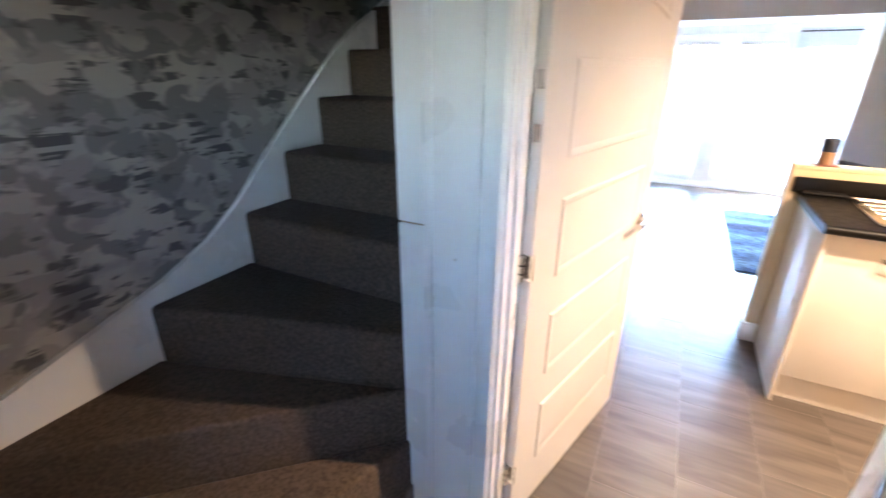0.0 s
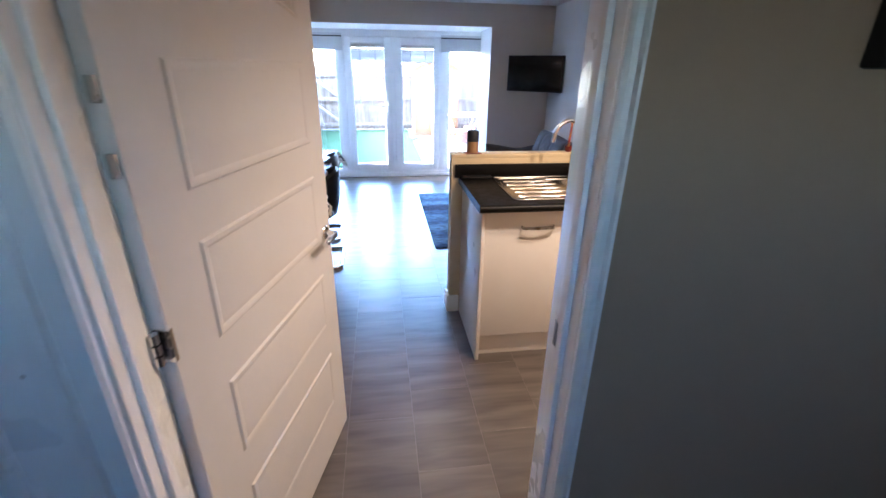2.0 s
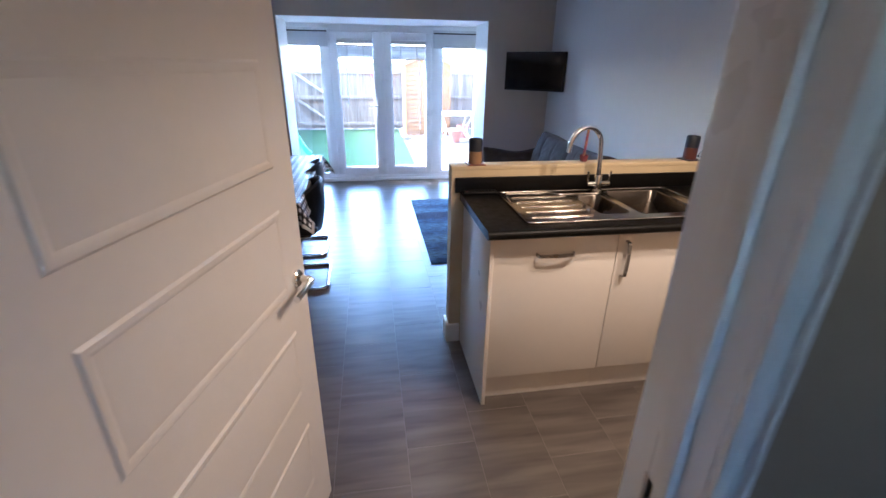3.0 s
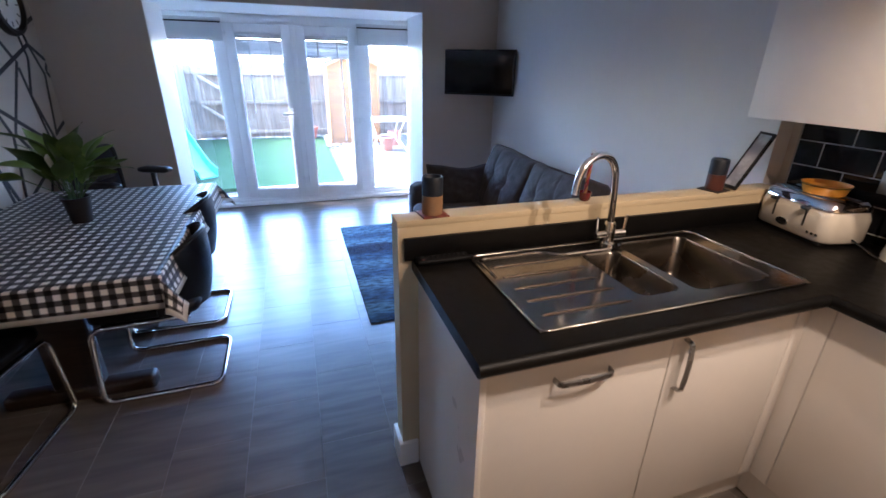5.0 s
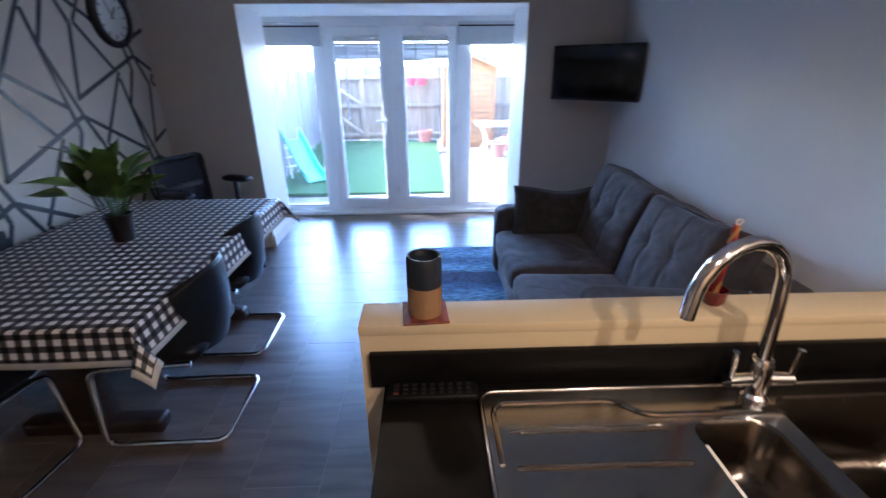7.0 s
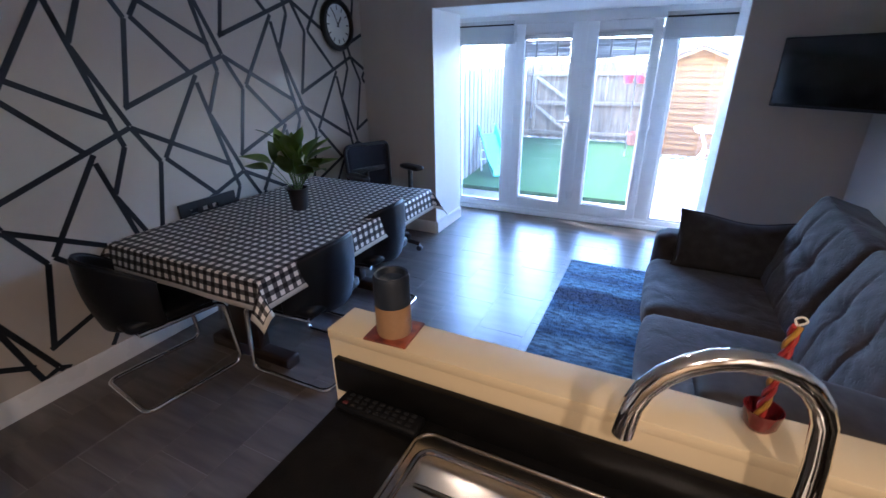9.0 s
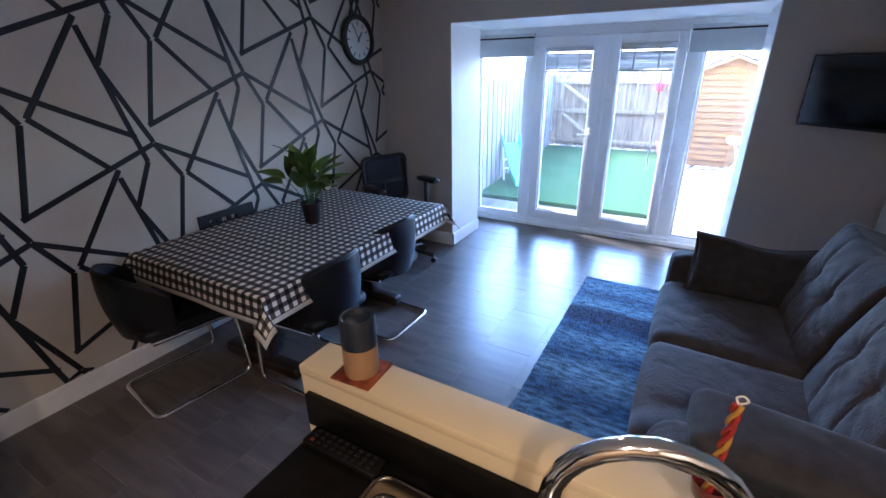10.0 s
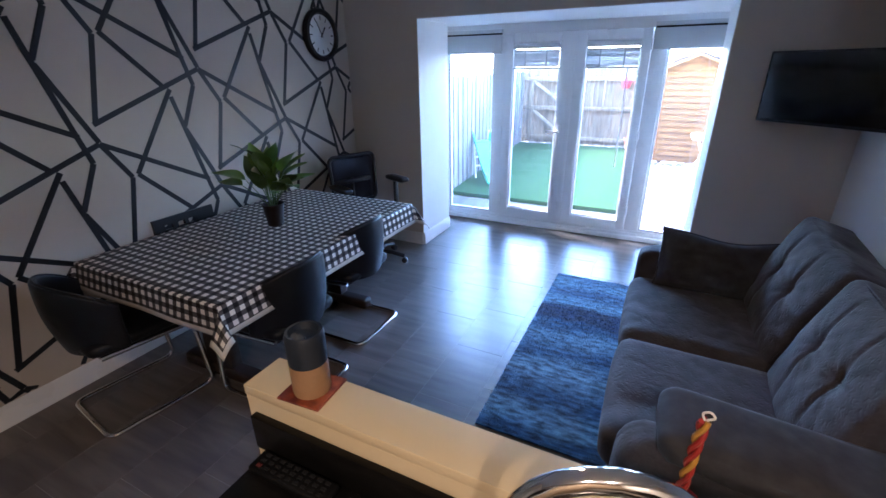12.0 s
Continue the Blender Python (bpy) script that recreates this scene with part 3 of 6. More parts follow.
def skirting(name, x0, y0, x1, y1, h=0.115, d=0.016):
    """A moulded skirting board; the room lies to the left of the way from the first end to the second."""
    a, b = Vector((x0, y0, 0)), Vector((x1, y1, 0))
    along = (b - a).normalized()
    n = Vector((-along.y, along.x, 0))
    prof = [(0, 0), (d, 0), (d, h - 0.03), (d * 0.7, h - 0.018), (d * 0.55, h - 0.006), (d * 0.3, h), (0, h)]
    bm = bmesh.new()
    rows = [[bm.verts.new(p + n * u + Vector((0, 0, w))) for u, w in prof] for p in (a, b)]
    k = len(prof)
    for i in range(k):
        bm.faces.new((rows[0][i], rows[0][(i + 1) % k], rows[1][(i + 1) % k], rows[1][i]))
    bm.faces.new(rows[0])
    bm.faces.new(rows[1][::-1])
    return solo(name, bm, GLOSS_WHITE, "", "", kind="structure")


skirting("baseboard", XL, YP, XL, 0.13)
skirting("baseboard", BAY_L, YP, XL, YP)
skirting("baseboard", BAY_L + 0.006, YB, BAY_L + 0.006, YP)
skirting("baseboard", XR, YP, BAY_R, YP)
skirting("baseboard", XR, HALF_F, XR, YP)
skirting("baseboard", BAY_R - 0.006, YP, BAY_R - 0.006, YB)
skirting("baseboard", XL, 0.13, -1.1, 0.13, 0.1)
skirting("baseboard", HALF_X, HALF_F, XR, HALF_F, 0.115)
solo("baseboard", box(HALF_X - 0.016, HALF_N - 0.014, 0.0, 0.018, HALF_F + 0.018, 0.118, 0.006), GLOSS_WHITE, "", "", kind="structure")
skirting("baseboard", 1.2, YH, 0.05, YH, 0.12)

# ---- patio doors ----
patio = thing("window_1", "", "", (-0.25, YF, 0), kind="structure")


def frame_bar(x0, z0, x1, z1, y0, y1, name, parent):
    return part(name, box(x0, y0, z0, x1, y1, z1, 0.006), UPVC, parent)


frame_bar(-1.56, 0.045, -1.50, 1.958, YF - 0.03, YF + 0.05, "frame_side", patio)
frame_bar(0.99, 0.045, 1.06, 1.958, YF - 0.03, YF + 0.05, "frame_side", patio)
frame_bar(-1.50, 1.87, 0.99, 1.958, YF - 0.03, YF + 0.05, "frame_head", patio)
frame_bar(-1.50, 0.045, 0.99, 0.095, YF - 0.03, YF + 0.05, "frame_foot", patio)
frame_bar(-1.0, 0.095, -0.895, 1.87, YF - 0.035, YF + 0.05, "mullion", patio)
frame_bar(0.39, 0.095, 0.515, 1.87, YF - 0.035, YF + 0.05, "mullion", patio)
part("cill", box(-1.56, YF - 0.06, 0.0, 1.06, YF + 0.12, 0.045, 0.008), UPVC, patio)
part("frame_step", box(-1.0, YF - 0.055, 0.045, 0.515, YF - 0.036, 0.075, 0.004), UPVC, patio)


def pane(x0, z0, x1, z1, parent):
    ob = part("pane", box(x0, YF + 0.006, z0, x1, YF + 0.012, z1), GLASS, parent, smooth=None)
    ob.visible_shadow = False
    return ob


for x0, x1 in ((-1.50, -1.0), (0.515, 0.99)):
    for a, b, c, d in ((x0, 0.095, x0 + 0.02, 1.87), (x1 - 0.02, 0.095, x1, 1.87), (x0 + 0.02, 0.095, x1 - 0.02, 0.115), (x0 + 0.02, 1.85, x1 - 0.02, 1.87)):
        part("bead", box(a, YF - 0.018, b, c, YF + 0.03, d, 0.004), UPVC, patio)
    pane(x0 + 0.015, 0.105, x1 - 0.015, 1.86, patio)
for x0, x1, g0, g1 in ((-0.893, -0.252, -0.805, -0.36), (-0.248, 0.388, -0.135, 0.312)):
    leaf = part("patio_door", box(x0, YF - 0.05, 0.098, g0, YF + 0.03, 1.868, 0.006), UPVC, patio)
    part("stile", box(g1, YF - 0.05, 0.098, x1, YF + 0.03, 1.868, 0.006), UPVC, leaf)
    part("rail", box(g0, YF - 0.05, 0.098, g1, YF + 0.03, 0.185, 0.006), UPVC, leaf)
    part("rail", box(g0, YF - 0.05, 1.785, g1, YF + 0.03, 1.868, 0.006), UPVC, leaf)
    for a, b, c, d in ((g0, 0.185, g0 + 0.012, 1.785), (g1 - 0.012, 0.185, g1, 1.785), (g0 + 0.012, 0.185, g1 - 0.012, 0.197), (g0 + 0.012, 1.773, g1 - 0.012, 1.785)):
        part("bead", box(a, YF - 0.03, b, c, YF + 0.02, d, 0.003), UPVC, leaf)
    pane(g0 + 0.006, 0.19, g1 - 0.006, 1.78, leaf)
part("cover_strip", box(-0.275, YF - 0.062, 0.098, -0.225, YF - 0.05, 1.868, 0.005), UPVC, patio)
handle = part("handle_plate", box(-0.338, YF - 0.062, 0.86, -0.308, YF - 0.05, 1.06, 0.006), UPVC, patio)
part("lever", tube(rounded([(-0.323, YF - 0.05, 1.0), (-0.323, YF - 0.10, 1.0), (-0.43, YF - 0.10, 1.0)], 0.02), 0.010), UPVC, handle)
for z in (0.25, 0.95, 1.7):
    part("hinge", lathe([(0.0, 0), (0.009, 0.0), (0.009, 0.09), (0.0, 0.09)], 12, (-0.895, YF - 0.058, z)), UPVC, patio)
    part("hinge", lathe([(0.0, 0), (0.009, 0.0), (0.009, 0.09), (0.0, 0.09)], 12, (0.39, YF - 0.058, z)), UPVC, patio)


def venetian(x0, x1, y, z1, z0, cord=None):
    """A slatted blind drawn up into a stack under its head rail."""
    b = thing("window_blind", "white slatted blind drawn up against glazing", "blind", ((x0 + x1) / 2, y, z1), group="blinds at the patio doors")
    part("head_rail", box(x0, y - 0.02, z1 - 0.04, x1, y + 0.02, z1, 0.003), BLIND, b)
    n = int((z1 - 0.055 - z0 - 0.018) / 0.0140)
    for i in range(n):
        z = z0 + 0.028 + i * 0.0140 + random.uniform(-0.002, 0.002)
        part("slat", moved(box(-(x1 - x0) / 2 + 0.004, -0.0125, -0.0011, (x1 - x0) / 2 - 0.004, 0.0125, 0.0011), Matrix.Translation(((x0 + x1) / 2, y, z)) @ Euler((radians(48 + random.uniform(-12, 12)), radians(random.uniform(-0.9, 0.9)), 0)).to_matrix().to_4x4()), BACKLIT_SLAT, b, smooth=None)
    for k in (0.27, 0.73):
        xc = x0 + (x1 - x0) * k
        part("ladder_tape", box(xc - 0.006, y - 0.0165, z0 + 0.01, xc + 0.006, y - 0.0150, z1 - 0.04), BACKLIT_SLAT, b, smooth=None)
    part("bottom_rail", box(x0, y - 0.015, z0, x1, y + 0.015, z0 + 0.016, 0.003), BLIND, b)
    if cord:
        part("pull_cord", tube([(cord[0], y - 0.016, z0 + 0.01), (cord[0] + 0.004, y - 0.018, (z0 + cord[1]) / 2), (cord[0], y - 0.016, cord[1])], 0.005, 6), BLIND, b)
        part("cord_pull", lathe([(0, 0), (0.009, 0.004), (0.006, 0.04), (0, 0.042)], 10, (cord[0], y - 0.016, cord[1] - 0.04)), BLIND, b)


venetian(-0.80, -0.365, YF - 0.048, 1.775, 1.56, (-0.70, 1.06))
venetian(-0.13, 0.307, YF - 0.048, 1.775, 1.56, (0.225, 0.74))


def roller(x0, x1, y, z1, z0):
    """A folded fabric blind under a slim head rail."""
    b = thing("roman_blind", "white fabric blind gathered at the top of glazing", "blind", ((x0 + x1) / 2, y, z1), group="side blinds at the patio doors")
    part("head_rail", box(x0, y - 0.02, z1 - 0.03, x1, y + 0.02, z1, 0.003), BLIND, b)
    part("top_gap_strip", box(x0 + 0.004, y - 0.004, z1 - 0.045, x1 - 0.004, y + 0.004, z1 - 0.030, 0.001), BEZEL, b)
    for k in range(4):
        zt = z1 - 0.045 - 0.006 * k
        part("fold", box(x0 + 0.002, y - 0.022 + 0.009 * k, z0 + 0.006 * k, x1 - 0.002, y - 0.019 + 0.009 * k, zt, 0.001, 1), ROLLER, b)
    part("bottom_rail", box(x0, y - 0.026, z0 - 0.006, x1, y + 0.012, z0, 0.002), BLIND, b)


roller(-1.545, -0.905, YF - 0.085, 1.905, 1.705)
roller(0.40, 1.05, YF - 0.085, 1.905, 1.705)

# ---- hall door ----
frame1 = thing("door_frame", "", "", (-0.93, YH, 0), kind="structure")
DL, DR, DT = -0.905, -0.10, 1.965
part("jamb", box(-0.965, YH - 0.004, 0, DL, YD + 0.004, DT, 0.003), GLOSS_WHITE, frame1)
part("jamb", box(DR, YH - 0.004, 0, -0.07, YD + 0.004, DT, 0.003), GLOSS_WHITE, frame1)
part("head", box(-0.965, YH - 0.004, DT, -0.07, YD + 0.004, 2.0, 0.003), GLOSS_WHITE, frame1)
part("door_stop", box(DL, YH + 0.03, 0, DL + 0.012, YH + 0.065, DT, 0.002), GLOSS_WHITE, frame1)
part("door_stop", box(DR - 0.012, YH + 0.03, 0, DR, YH + 0.065, DT, 0.002), GLOSS_WHITE, frame1)


def architrave(x_in, x_out, y, out, name="architrave"):
    """A stepped moulding beside an opening; out is -1 towards the hall, 1 towards the room."""
    s = 1 if x_out > x_in else -1
    w = abs(x_out - x_in)
    prof = [(0, 0), (0, 0.012), (0.008, 0.018), (w * 0.62, 0.020), (w * 0.66, 0.013), (w * 0.74, 0.013), (w * 0.80, 0.026), (w, 0.026), (w, 0)]
    bm = bmesh.new()
    rows = [[bm.verts.new((x_in + s * u, y + out * v, z)) for u, v in prof] for z in (0.0, 2.05)]
    k = len(prof)
    for i in range(k):
        bm.faces.new((rows[0][i], rows[0][(i + 1) % k], rows[1][(i + 1) % k], rows[1][i]))
    bm.faces.new(rows[0])
    bm.faces.new(rows[1][::-1])
    return part(name, bm, GLOSS_WHITE, frame1, smooth=20)


architrave(-0.915, -0.985, YH, -1)
architrave(-0.098, -0.070, YH, -1)
part("lining_board", box(-1.108, YH - 0.010, 0, -0.986, YH, 2.05, 0.002), GLOSS_WHITE, frame1)
part("corner_bead", moved(lathe([(0, 0), (0.013, 0), (0.013, 2.05), (0, 2.05)], 14), Matrix.Translation((-1.112, YH - 0.010, 0))), GLOSS_WHITE, frame1)
part("filler_cap", moved(lathe([(0, 0), (0.004, 0), (0.003, 0.0012), (0, 0.0015)], 12), Matrix.Translation((-1.035, YH - 0.010, 1.045)) @ Matrix.Rotation(math.pi / 2, 4, "X")), CLOTH_EDGE, frame1)
architrave(-0.935, -1.02, YD, 1)
architrave(-0.085, -0.02, YD, 1)
part("head_architrave", box(-1.02, YD, 1.985, -0.02, YD + 0.02, 2.05, 0.004), GLOSS_WHITE, frame1)
keep = part("strike_plate", box(DR - 0.0025, YD - 0.075, 0.92, DR - 0.0005, YD - 0.045, 1.10), HANDLE, frame1)
part("strike_lip", box(DR - 0.012, YD - 0.07, 0.98, DR - 0.002, YD - 0.05, 1.04, 0.002), HANDLE, keep)

DOOR_A = 75.15
door = thing("door_1", "", "", (-0.874, -1.161, 0.008), DOOR_A, kind="structure")
LEAF_W, LEAF_T, LEAF_H = 0.850, 0.040, 1.945


def door_leaf():
    """A moulded panel door: a slab with panel fields pressed into both faces."""
    bm = bmesh.new()
    box(0, 0, 0, LEAF_W, LEAF_T, LEAF_H, 0.002, 1, bm)
    for z0, z1, arch in PANELS:
        for side in (-1, 1):
            y = 0.0 if side < 0 else LEAF_T
            x0, x1, n = 0.136, LEAF_W - 0.108, 14

            def outline(inset):
                pts = [(x0 + inset, z0 + inset), (x1 - inset, z0 + inset)]
                if arch:
                    pts = [(x0 + inset + (x1 - x0 - 2 * inset) * i / n, z0 + inset + arch * math.sin(math.pi * i / n)) for i in range(n + 1)]
                return pts + [(x1 - inset, z1 - inset), (x0 + inset, z1 - inset)]

            rings = [[bm.verts.new((x, y + side * d, z)) for x, z in outline(i)] for i, d in ((0, 0.0004), (0.006, 0.005), (0.014, 0.005), (0.024, 0.001), (0.04, 0.0032))]
            for a, b in zip(rings, rings[1:]):
                for i in range(len(a)):
                    j = (i + 1) % len(a)
                    bm.faces.new((a[i], a[j], b[j], b[i]))
            bm.faces.new(rings[-1])
    return bm


PANELS = [(0.20, 0.445, 0), (0.567, 0.795, 0), (0.920, 1.160, 0), (1.268, 1.515, 0), (1.63, 1.86, 0.045)]
part("leaf", door_leaf(), SHADED_DOOR_WHITE, door, local=True, smooth=25)
for z in (0.19, 0.955, 1.72):
    hg = part("hinge", box(-0.0025, -0.006, z, 0.0, LEAF_T * 0.9, z + 0.075, 0.001, 1), CHROME, door, local=True)
    part("face_leaf", box(-0.002, -0.003, z, 0.010, -0.0003, z + 0.075, 0.001, 1), CHROME, hg, local=True)
    part("jamb_leaf", box(-0.034, 0.027, z, -0.003, 0.030, z + 0.075, 0.001, 1), CHROME, hg, local=True)
    for k in range(3):
        part("knuckle", lathe([(0, 0), (0.010, 0.001), (0.010, 0.022), (0, 0.023)], 12, (-0.016, 0.020, z + 0.001 + 0.025 * k)), CHROME, hg, local=True)
for z in (1.325, 1.445):
    part("keep_plate", box(-0.008, 0.004, z, 0.0, LEAF_T * 0.55, z + 0.042, 0.002), HANDLE, door, local=True)
for side, y in ((-1, 0.0), (1, LEAF_T)):
    rose = part("rose", moved(lathe([(0, 0), (0.026, 0), (0.026, 0.006), (0.022, 0.010), (0, 0.010)], 24), Matrix.Translation((0.79, y, 0.94)) @ Matrix.Rotation(side * -math.pi / 2, 4, "X")), CHROME, door, local=True)
    part("lever", tube(rounded([(0.79, y, 0.94), (0.79, y + side * 0.05, 0.94), (0.67, y + side * 0.052, 0.94)], 0.02), 0.010), CHROME, rose, local=True)

# ---- front door behind the walker ----
front = thing("door_2", "", "", (-0.3, YE, 0), kind="structure")
for a, b, c, d in ((-0.75, 0.0, -0.445, 2.0), (-0.155, 0.0, 0.15, 2.0), (-0.445, 1.79, -0.155, 2.0), (-0.445, 0.0, -0.155, 1.47)):
    part("door_slab", box(a, YE - 0.08, b, c, YE - 0.03, d, 0.004), UPVC, front)
ob = part("pane", box(-0.445, YE - 0.058, 1.47, -0.155, YE - 0.052, 1.79), GLASS, front, smooth=None)
ob.visible_shadow = False

# ---- stairs ----
stairs = thing("staircase", "", "", (-1.6, -1.2, 0), kind="structure")
NEWEL = (-1.185, -1.27)
PLANS = [(0.17, [NEWEL, (-1.45, -2.2), (-1.12, -2.2)]), (0.36, [NEWEL, (-2.05, -2.09), (-2.05, -2.2), (-1.45, -2.2)]), (0.56, [NEWEL, (-2.05, -1.555), (-2.05, -2.09)]),
         (0.765, [NEWEL, (-1.2, -1.12), (-2.05, -1.13), (-2.05, -1.555)])]
for i in range(5):
    y0 = -1.13 + 0.232 * i
    PLANS.append((0.972 + 0.2 * i, [(-1.2, y0 - 0.0), (-1.2, y0 + 0.25), (-2.05, y0 + 0.25), (-2.05, y0)]))
for z, outline in PLANS:
    bm = prism(outline, 0.0 if z < 0.9 else z - 0.45, z)
    top = [e for e in bm.edges if all(abs(v.co.z - z) < 1e-4 for v in e.verts)]
    bmesh.ops.bevel(bm, geom=top, offset=0.022, segments=4, affect="EDGES", profile=0.6)
    part("carpeted_step", bm, CARPET, stairs)
STRING = [(-2.25, 0.60), (-1.951, 0.69), (-1.482, 0.835), (-1.30, 0.915), (-1.15, 1.02), (-0.954, 1.205), (-0.491, 1.592), (-0.36, 1.675), (-0.2, 1.755), (0.05, 1.9)]
bm = bmesh.new()
for (ya, za), (yb, zb) in zip(STRING, STRING[1:]):
    v = [[bm.verts.new((x, y, z)) for y, z in ((ya, 0.0), (ya, za), (yb, zb), (yb, 0.0))] for x in (XL + 0.001, XL + 0.024)]
    for k in range(4):
        bm.faces.new((v[0][k], v[0][(k + 1) % 4], v[1][(k + 1) % 4], v[1][k]))
    bm.faces.new(v[1])
bmesh.ops.remove_doubles(bm, verts=bm.verts[:], dist=0.0005)
part("stair_string", bm, GLOSS_WHITE, stairs, smooth=20)
part("newel_post", box(-1.205, YH - 0.012, 0.0, -1.105, YH, 1.12, 0.006), GLOSS_WHITE, stairs)
part("newel_post", box(-1.205, YH - 0.012, 1.124, -1.105, YH, 2.25, 0.006), GLOSS_WHITE, stairs)
hall_pic = thing("picture_frame", "dark framed picture hung on the hall wall", "picture", (0.55, YH, 1.75))
part("frame", box(0.31, YH - 0.035, 1.52, 0.80, YH, 2.1, 0.006), BEZEL, hall_pic)
part("print", box(0.335, YH - 0.0375, 1.545, 0.775, YH - 0.0355, 2.075), SCREEN, hall_pic)

# ---- kitchen ----
end_panel = solo("end_panel", box(0.022, 0.03, 0.0, 0.040, HALF_N - 0.002, 0.870, 0.001), CABINET, "cream end panel closing the kitchen peninsula", "panel")


def bar_handle(parent, a, b, out):
    """A slightly bowed flat strap turned back onto two feet; out is the way off the door."""
    a, b, out = Vector(a), Vector(b), Vector(out)
    d, along = b - a, (b - a).normalized()
    wide = along.cross(out) * 0.0085
    path = rounded([a, a + out * 0.024 + along * 0.004, a + d * 0.3 + out * 0.028, a + d * 0.5 + out * 0.029, a + d * 0.7 + out * 0.028, b + out * 0.024 - along * 0.004, b], 0.010, 5)
    bm = bmesh.new()
    rows = []
    for i, p in enumerate(path):
        t = (path[min(i + 1, len(path) - 1)] - path[max(i - 1, 0)]).normalized()
        n = wide.normalized().cross(t) * 0.0032
        rows.append([bm.verts.new(p + u * wide + v * n) for u, v in ((-1, -0.6), (-0.8, 1), (0.8, 1), (1, -0.6), (0.8, -1), (-0.8, -1))])
    for q, r in zip(rows, rows[1:]):
        for k in range(6):
            bm.faces.new((q[k], q[(k + 1) % 6], r[(k + 1) % 6], r[k]))
    bm.faces.new(rows[0])
    bm.faces.new(rows[-1])
    return part("handle", bm, HANDLE, parent, "satin nickel strap handle")


def base_unit(name, x0, x1, label, handle_from, handle_to, inner=0.868):
    u = thing(name, label, "cabinet", ((x0 + x1) / 2, 0.3, 0), group="kitchen base units")
    part("body", box(x0 + 0.001, 0.062, 0.14, x1 - 0.001, HALF_N - 0.004, inner), CABINET, u)
    d = part("door", box(x0 + 0.0015, 0.040, 0.150, x1 - 0.0015, 0.059, 0.864, 0.0015), CABINET, u)
    bar_handle(d, handle_from, handle_to, (0, -1, 0))
    part("plinth", box(x0, 0.085, 0.0, x1, 0.10, 0.138), CABINET, u)
    return u


base_unit("dishwasher_cabinet", 0.041, 0.597, "cream cabinet front with horizontal handle under the worktop", (0.229, 0.040, 0.780), (0.395, 0.040, 0.780))
base_unit("sink_cabinet", 0.598, 1.075, "cream sink cabinet with upright handle", (0.640, 0.040, 0.822), (0.640, 0.040, 0.655), 0.70)
corner = thing("corner_cabinet", "cream corner cabinet below the dark worktop", "cabinet", (1.45, 0.1, 0), group="kitchen base units")
part("post", box(1.076, 0.040, 0.15, 1.128, 0.059, 0.864, 0.001), CABINET, corner)
part("body", box(1.152, -0.02, 0.14, XK - 0.002, HALF_N - 0.004, 0.868), CABINET, corner)
part("plinth", box(1.075, 0.085, 0.0, 1.19, 0.10, 0.138), CABINET, corner)
part("side_plinth", box(1.175, -0.021, 0.0, 1.19, 0.084, 0.138), CABINET, corner)
part("side_post", box(1.129, -0.02, 0.15, 1.149, 0.058, 0.864, 0.001), CABINET, corner)
for y0, y1 in ((-0.56, -0.021), (-1.10, -0.561)):
    u = thing("base_cabinet", "cream base cabinet along the kitchen wall", "cabinet", (1.5, (y0 + y1) / 2, 0), group="kitchen base units")
    part("body", box(1.152, y0 + 0.001, 0.14, XK - 0.002, y1 - 0.001, 0.868), CABINET, u)
    d = part("door", box(1.130, y0 + 0.0015, 0.150, 1.149, y1 - 0.0015, 0.864, 0.0015), CABINET, u)
    bar_handle(d, (1.130, y0 + 0.07, 0.64), (1.130, y0 + 0.07, 0.805), (-1, 0, 0))
    part("plinth", box(1.175, y0, 0.0, 1.19, y1, 0.138), CABINET, u)

SX0, SX1, SY0, SY1 = 0.187, 1.118, 0.062, 0.535
worktop = thing("worktop", "charcoal laminate worktop with rounded front edge", "worktop", (0.8, 0.3, 0.872))
bm = bmesh.new()
Z0, Z1 = 0.872, 0.910
for b in ((0.0, 0.0, 0.53, HALF_N), (0.53, 0.0, 1.075, 0.10), (0.53, 0.51, 1.075, HALF_N), (1.075, 0.0, XK, HALF_N), (1.105, YD, XK, 0.0)):
    box(b[0], b[1], Z0, b[2], b[3], Z1, 0.0, 1, bm)
bmesh.ops.remove_doubles(bm, verts=bm.verts[:], dist=0.0005)
part("slab", bm, WORKTOP, worktop, smooth=None)
part("front_edge", tube([(0.0, 0.0, 0.891), (1.105, 0.0, 0.891)], 0.0188, 12), WORKTOP, worktop)
part("front_edge", tube([(1.105, 0.0, 0.891), (1.105, YD, 0.891)], 0.0188, 12), WORKTOP, worktop)
part("upstand", box(0.0 - 0.027, HALF_N - 0.016, 0.910, XK, HALF_N - 0.001, 0.988, 0.002), WORKTOP, worktop)
part("upstand", box(XK - 0.016, YD, 0.910, XK - 0.001, HALF_N - 0.017, 0.94, 0.002), WORKTOP, worktop)


def rounded_rect(x0, y0, x1, y1, r, n=6):
    pts = []
    for cx, cy, a in ((x1 - r, y0 + r, -90), (x1 - r, y1 - r, 0), (x0 + r, y1 - r, 90), (x0 + r, y0 + r, 180)):
        for i in range(n + 1):
            t = radians(a + 90 * i / n)
            pts.append((cx + r * math.cos(t), cy + r * math.sin(t)))
    return pts


